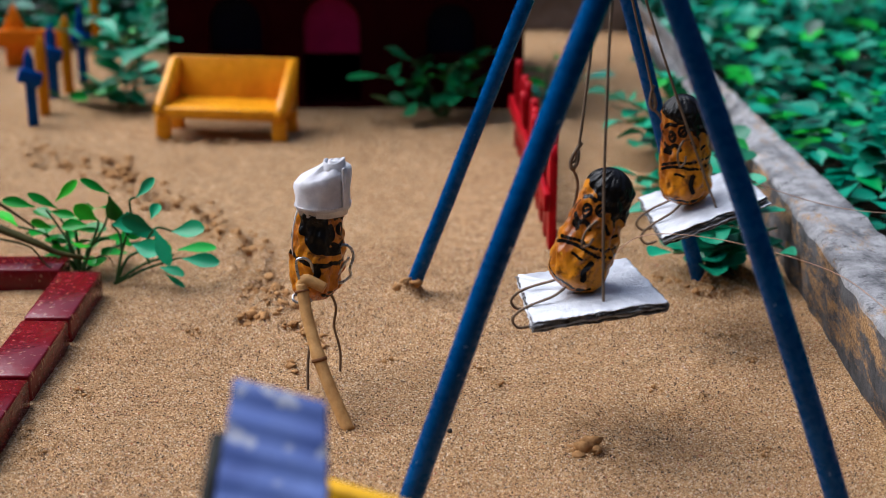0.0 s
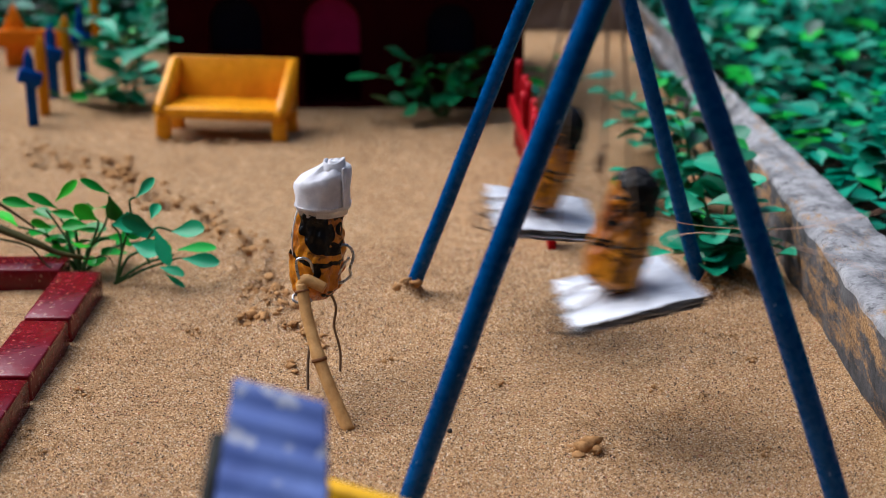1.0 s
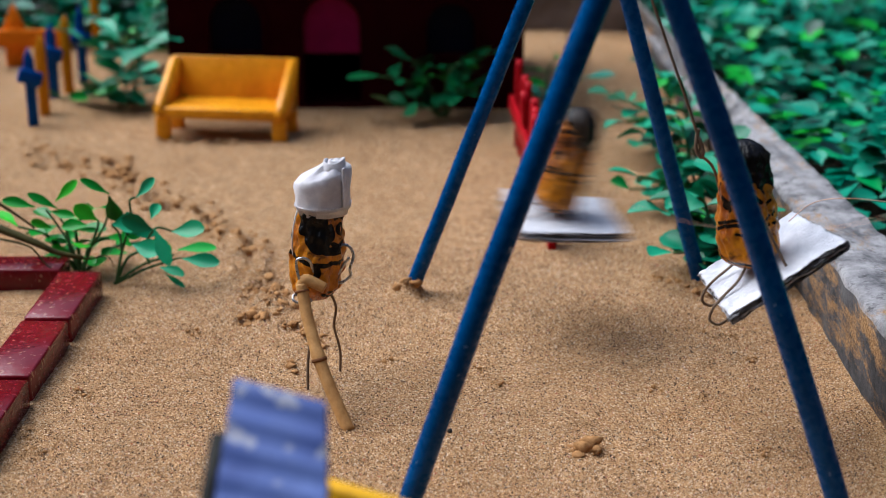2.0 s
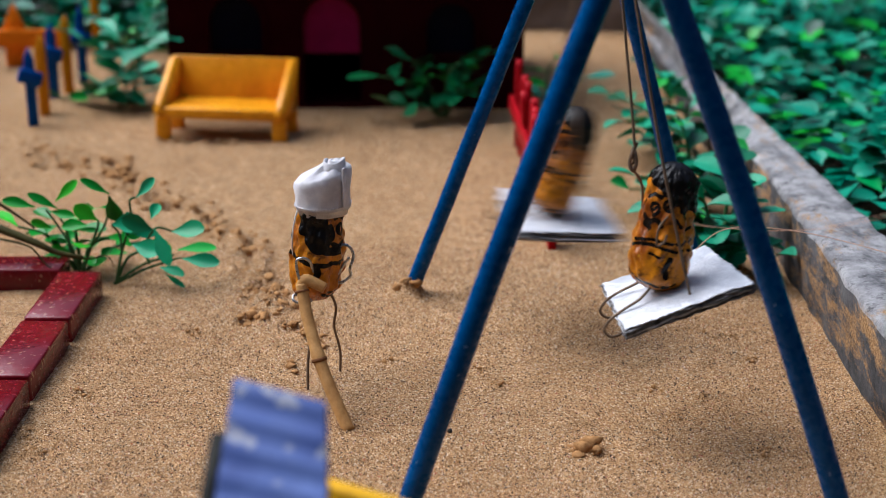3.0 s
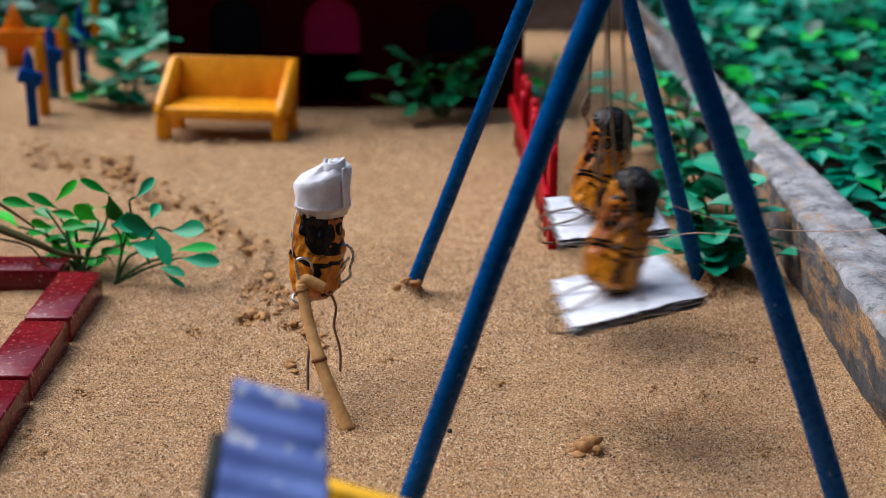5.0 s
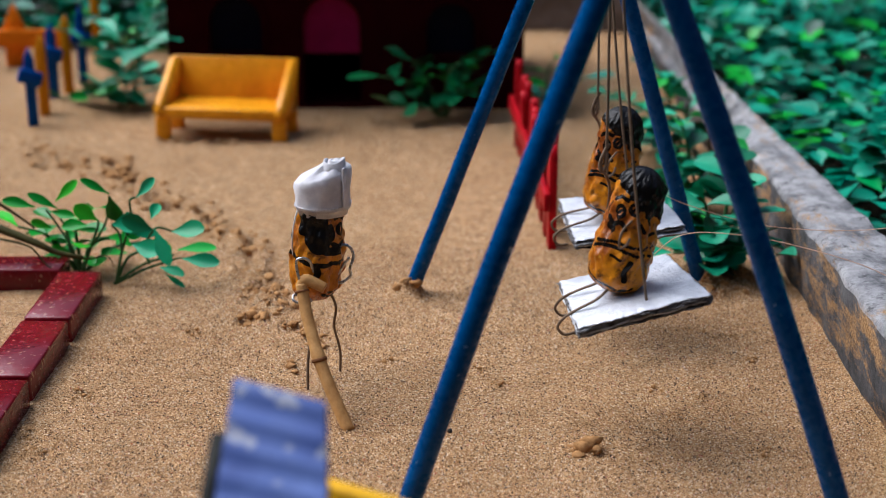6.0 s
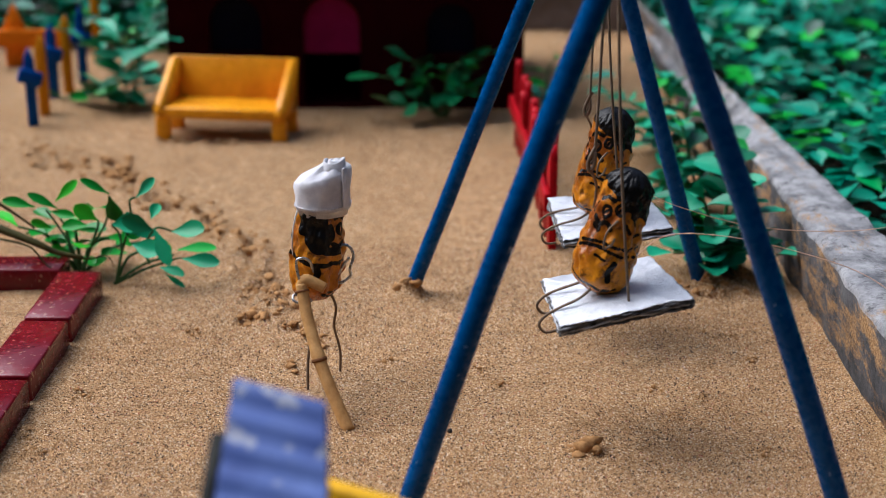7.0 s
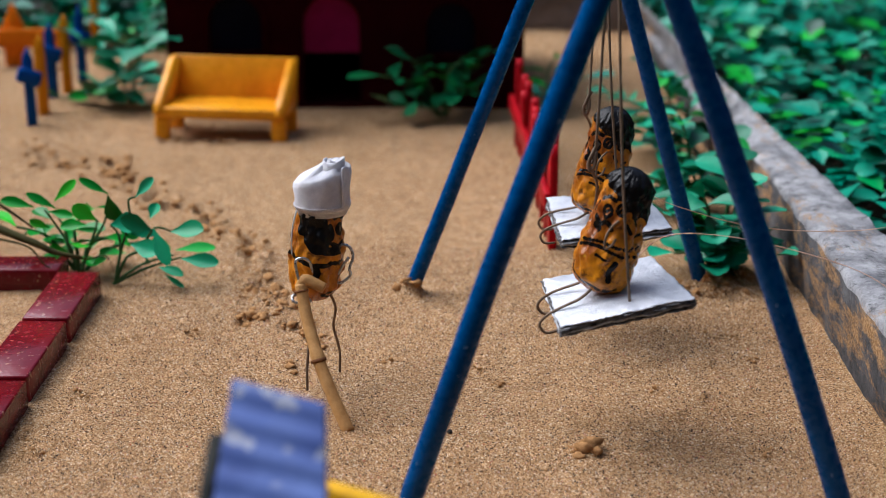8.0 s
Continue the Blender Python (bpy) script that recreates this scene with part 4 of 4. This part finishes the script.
# ---- plants ----
def sprig(base, stems, leaves, material, label, seed, broad):
    """An open plant: thin stems, and single leaves each from its foot to its tip (x, z), its width and its depth."""
    rng = random.Random(seed)
    root = thing("plant", *base, 0, label, "plant", "small plants")
    for line in stems:
        bm = bmesh.new()
        tube(bm, smooth_path([(x, 1.5 * math.sin(i * 1.7 + seed), z) for i, (x, z) in enumerate(line)], 5), lambda t: 0.72 - 0.3 * t, 6)
        part("stem", bm, STEM, root)
    for fx, fz, tx, tz, width, depth in leaves:
        foot, tip = Vector((fx, depth * 0.4, fz)), Vector((tx, depth + rng.uniform(-3, 3), tz))
        way = (tip - foot).normalized()
        face = Matrix.Rotation(radians(rng.uniform(-22, 22)), 3, way) @ Vector((0, -0.72, 0.69))
        face = (face - way * face.dot(way)).normalized()
        side = face.cross(way)
        m = Matrix((way, side, face)).transposed().to_4x4()
        m.translation = foot
        bm = bmesh.new()
        leaf_bmesh(bm, (tip - foot).length, width * broad, m, rng.uniform(0.1, 0.35), rng.uniform(-0.05, 0.12))
        part("leaf", bm, material, root)
    return root


LEFT_STEMS = [[(-11.6, 4.6), (-8, 14), (-1.6, 24.3), (1.6, 36.2)], [(-12.8, 4.6), (-16, 14.8), (-20.8, 22.6), (-24.8, 30.7)], [(-16, 15.3), (-17.6, 22.6), (-20, 26.4)], [(-8, 14), (-4.8, 22.6), (-4.4, 26)]]
LEFT_LEAVES = [(-29.2, 31.5, -42.4, 34.5, 4.6, 0), (-20, 31.1, -31.2, 38, 3.8, -2), (-21.4, 33.3, -13.2, 41, 4, 6), (-23.6, 29.8, -12.8, 28.4, 3.8, 0), (-23.2, 25.1, -32.4, 27.7, 5.6, 8), (-23.6, 22.1, -32, 25.1, 3.4, 4), (-4.4, 26, -13.2, 32.4, 6.2, 0), (-8, 24.3, -18.4, 24.3, 6.2, -3), (1.6, 37.5, -9.2, 44.4, 3.8, -4), (1.2, 36.7, 4, 25.1, 6.8, -2), (-4.8, 30.3, 0.8, 29.4, 1.9, 8), (-14.4, 21.3, -4.8, 20.4, 2.2, 3)]
RIGHT_STEMS = [[(1.6, 0.3), (13.6, 8), (26.8, 12.3)], [(2, 0.3), (15.2, 6.3), (29.6, 11.3)], [(2.4, 0.3), (7.2, 10.6), (13.6, 14.8), (20, 24.3), (26.4, 22.6)], [(2.4, 0.3), (5.6, 14.8), (10, 26.8), (10.4, 35.8), (12.8, 36.9)], [(16.8, 8.9), (13.6, 14), (10.4, 17.8)], [(25.6, 11.9), (20.8, 8)], [(5.6, 14.8), (4.8, 20.8), (2, 25.1)]]
RIGHT_LEAVES = [(12.8, 36.7, 20.4, 44.4, 3.8, 2), (19.2, 23.8, 8.8, 30.7, 6.2, -6), (2, 25.1, 12.8, 25.1, 7.6, 2), (5.6, 21.7, 13.2, 20.7, 5.1, 4), (20, 25.1, 26.8, 12.7, 5.1, -10), (17.6, 26.8, 20.4, 32, 4.3, 8), (10.4, 17.8, 23.2, 16.6, 6.4, -6), (9.6, 21.7, 19.2, 20.8, 3.5, 0), (26.4, 22.6, 40.4, 24.3, 7.2, -2), (27.6, 14, 43.2, 14.8, 5.1, 4), (30, 11.4, 45.6, 10.6, 5.6, -4), (20.8, 8, 31.2, 6.7, 4.3, -6), (23.2, 5.4, 31.2, 0.3, 1.9, -8)]
sprig((-136, 588, 0), LEFT_STEMS, LEFT_LEAVES, LEAF, "fresh green sprig growing from sand beside the bricks", 11, 1.1)
sprig((-136, 584, 0), RIGHT_STEMS, RIGHT_LEAVES, LEAF_TEAL, "blue-green spreading sprig with notched leaves in the sand", 12, 1.25)
plant((-152, 600, 0), [(-14, 4, 14), (12, -4, 16), (26, 2, 12), (-24, -2, 20), (4, 6, 24)], 13, LEAF, "low leafy shoots at the foot of the sprigs", 31, 2, 1.1)
dry = thing("dry_grass", -170, 588, 6, 0, "withered brown-green grass blades hanging over the bricks", "grass")
for line, r in (([(-14, 2, 29), (-4, 0, 23), (4, -1, 17)], 0.8), ([(-10, -4, 18), (6, -8, 13), (14, -8, 9), (24, -6, 6)], 1.9), ([(-9, -6, 14), (4, -10, 12), (10, -11, 5), (17, -12, 1)], 0.55), ([(18, -4, 7), (26, -5, 5), (33, -6, 7), (36, -6, 4)], 0.5)):
    bm = bmesh.new()
    tube(bm, smooth_path(line, 6), lambda t, r=r: r * (1.0 - 0.55 * t), 6)
    part("blade", bm, DRY, dry)
plant((0, 868, 0), [(-36, -6, 26), (-22, 4, 36), (10, -4, 34), (28, 2, 38), (-30, -12, 10), (20, -12, 20)], 18, LEAF_SHADED, "dark green leafy plant against the house front", 13, 4)
plant((-188, 905, 0), [(-20, -30, 10), (-10, 10, 40), (16, -10, 42), (-30, 10, 36), (8, -30, 22), (-38, -24, 8)], 21, LEAF_PALE, "blue-green leafy plant beside the bench", 14, 3)
plant((-205, 1010, 0), [(-20, -10, 36), (10, 10, 46), (26, -12, 40), (0, -24, 26)], 24, LEAF_PALE, "blue-green leafy plant behind the coloured posts", 15, 3)
plant((-260, 1110, 0), [(-40, -10, 40), (10, 10, 48), (40, -12, 42), (0, -24, 26)], 26, LEAF_PALE, "blue-green leafy plant by the stone wall", 16, 3)
plant((-180, 1090, 0), [(-40, -10, 44), (10, 10, 50), (40, -12, 44), (0, -24, 26)], 26, LEAF_PALE, "blue-green leafy plant by the stone wall", 17, 3)
plant((62, 880, 0), [(-10, -20, 14), (20, -6, 22), (4, 8, 30)], 17, LEAF_BED, "small leafy plant at the end of the red fence", 18, 2)
plant((114, 600, 0), [(-8, -8, 34), (12, -8, 14), (-20, -12, 12), (4, 6, 44), (-14, 6, 30), (20, -20, 13), (-22, 6, 24), (8, -6, 26), (-6, -16, 8)], 16.5, LEAF_PALE, "blue-green plant with round leaves against the kerb", 19, 4, 1.3)
plant((122, 690, 0), [(-30, -14, 18), (-12, 4, 44), (8, -12, 34), (-26, 6, 34), (-10, -26, 16), (2, -20, 26), (-34, -4, 10)], 16, LEAF_PALE, "blue-green plant with round leaves against the kerb", 20, 4, 1.3)
plant((126, 790, 0), [(-30, -14, 20), (-12, 4, 44), (4, -12, 34), (-36, 6, 30), (-20, -20, 10)], 18, LEAF_PALE, "blue-green plant with round leaves against the kerb", 21, 4, 1.3)

bm = bmesh.new()
bmesh.ops.create_icosphere(bm, subdivisions=2, radius=0.9)
peb = finish("pebble", bm, PEBBLE)
peb.location = (0.0022, 0.4434, 0.001)
tagged(peb, "tiny dark pebble lying on the sand", "pebble")


def pull_thread(points, label):
    bm = bmesh.new()
    tube(bm, smooth_path(points, 7), 0.15, 5)
    return tagged(finish("thread", bm, COPPER), label, "thread", "pull threads")


thread_near = pull_thread([(4, 8, 8), (12, 9, 14), (24, 6, 16), (44, 2, 14), (70, -6, 8), (84, -16, 0), (96, -30, -10)], "thin copper thread tied to the nearer swing")
thread_far = pull_thread([(8, 0, 10), (22, -2, 4), (50, -4, -3), (84, -6, -4), (110, -10, 2), (140, -14, 14)], "thin copper thread tied to the farther swing")


# ---- what moves ----
NEAR = [
    (0.0, -2.7), (0.1, -1.3), (0.2, 12.2), (0.3, 28.8), (0.4, 13.1), (0.5, -8.7), (0.6, -14.8), (0.7, 1.0), (0.8, 18.6),
    (0.9, 17.3), (1.0, 2.7), (1.1, -7.7), (1.2, -8.4), (1.3, 1.8), (1.4, 25.6), (1.5, 21.8), (1.6, -6.7), (1.7, -20.2),
    (1.85, 3.9), (2.0, 23.6), (2.15, 3.9), (2.28, -15.4), (2.42, 3.9), (2.54, 21.1), (2.66, 2.4), (2.75, -10.8), (2.8, -7.0),
    (2.9, 2.6), (3.0, 9.6, 12), (3.1, 8.9), (3.2, 5.3), (3.3, -0.3), (3.4, -4.9), (3.5, -3.5, 8), (3.6, 11.0), (3.7, 19.9),
    (3.8, 5.8), (3.9, -10.1), (4.0, -13.3), (4.1, 1.3), (4.2, 16.9), (4.3, 10.9), (4.4, -6.8), (4.5, -12.0, 5), (4.6, -0.4),
    (4.7, 7.3), (4.83, 15.1), (4.97, 5.3), (5.1, -5.4), (5.25, 5.3), (5.4, 10.2), (5.55, 4.3), (5.68, 1.4), (5.8, 3.8),
    (5.9, 3.4), (6.0, 3.4), (6.1, 3.0), (6.2, 1.3), (6.4, 1.1), (6.6, 0.9), (6.8, 1.1), (7.0, 0.9), (8.0, 0.9),
]
FAR = [
    (0.0, 17.4), (0.1, 18.8), (0.2, 1.6), (0.3, -9.2), (0.4, -9.6), (0.5, 7.5), (0.6, 25.7), (0.7, 28.2), (0.8, 1.5),
    (0.9, -15.0), (1.0, -8.8), (1.1, 11.1), (1.2, 29.6), (1.3, 25.7), (1.4, -8.6), (1.5, -18.3, 10), (1.6, 2.0), (1.7, 14.8),
    (1.82, 29.4), (1.95, 5.6), (2.06, -14.0), (2.2, 6.2), (2.31, 27.1), (2.42, 6.2), (2.55, -15.4), (2.68, 9.2), (2.8, 26.3),
    (2.9, 20.3), (3.0, -6.4), (3.1, -16.3), (3.2, -8.4), (3.3, 12.0), (3.4, 30.4), (3.5, 17.7), (3.6, -13.1), (3.7, -17.0),
    (3.8, -0.4), (3.9, 12.0), (4.0, 20.7), (4.1, 11.7), (4.2, -9.0), (4.3, -6.7), (4.4, 5.8), (4.5, 5.6, -5), (4.6, 1.5),
    (4.7, 0.0), (4.85, -4.4), (5.0, 1.5), (5.2, 14.0), (5.4, 8.2), (5.6, 3.3), (5.8, 6.9), (5.9, 5.5), (6.0, 3.8),
    (6.1, 2.2), (6.2, 2.3), (6.4, 2.2), (6.6, 2.3), (6.8, 2.0), (7.0, 1.9), (8.0, 1.6),
]


def rounded(rows):
    """The swing's angle at every film step, on a smooth curve through the timed angles (a third number: its speed there)."""
    ts, angles = [r[0] for r in rows], [r[1] for r in rows]
    slopes = [0.0] + [(angles[i + 1] - angles[i - 1]) / (ts[i + 1] - ts[i - 1]) for i in range(1, len(ts) - 1)] + [0.0]
    slopes = [r[2] if len(r) > 2 else slope for r, slope in zip(rows, slopes)]
    out = []
    for k in range(8 * FPS + 1):
        t = k / FPS
        i = min(max(j for j in range(len(ts)) if ts[j] <= t + 1e-6), len(ts) - 2)
        h = ts[i + 1] - ts[i]
        u = (t - ts[i]) / h
        out.append((t, angles[i] * (1 + 2 * u) * (1 - u) ** 2 + slopes[i] * h * u * (1 - u) ** 2 + angles[i + 1] * u * u * (3 - 2 * u) + slopes[i + 1] * h * u * u * (u - 1)))
    return out


def swung(px, py, angle):
    """The pose of a swing that hangs from the bar, turned about it; degrees."""
    return pose(px * MM, py * MM, 0.1725, 0, -angle, -1.13)


def motions():
    for px, py, hang, rows, seat, doll, thread in ((51, 445, 123.4, NEAR, seat_near, doll_near, thread_near),
                                                   (56, 532, 127, FAR, seat_far, doll_far, thread_far)):
        rows = rounded(rows)
        walk(seat, [(t, swung(px, py, a)) for t, a in rows])
        walk(doll, [(t, swung(px, py, a)) for t, a in rows])
        walk(thread, [(t, Matrix.Translation(swung(px, py, a) @ Vector((0.004, 0, -hang * MM)))) for t, a in rows])


motions()
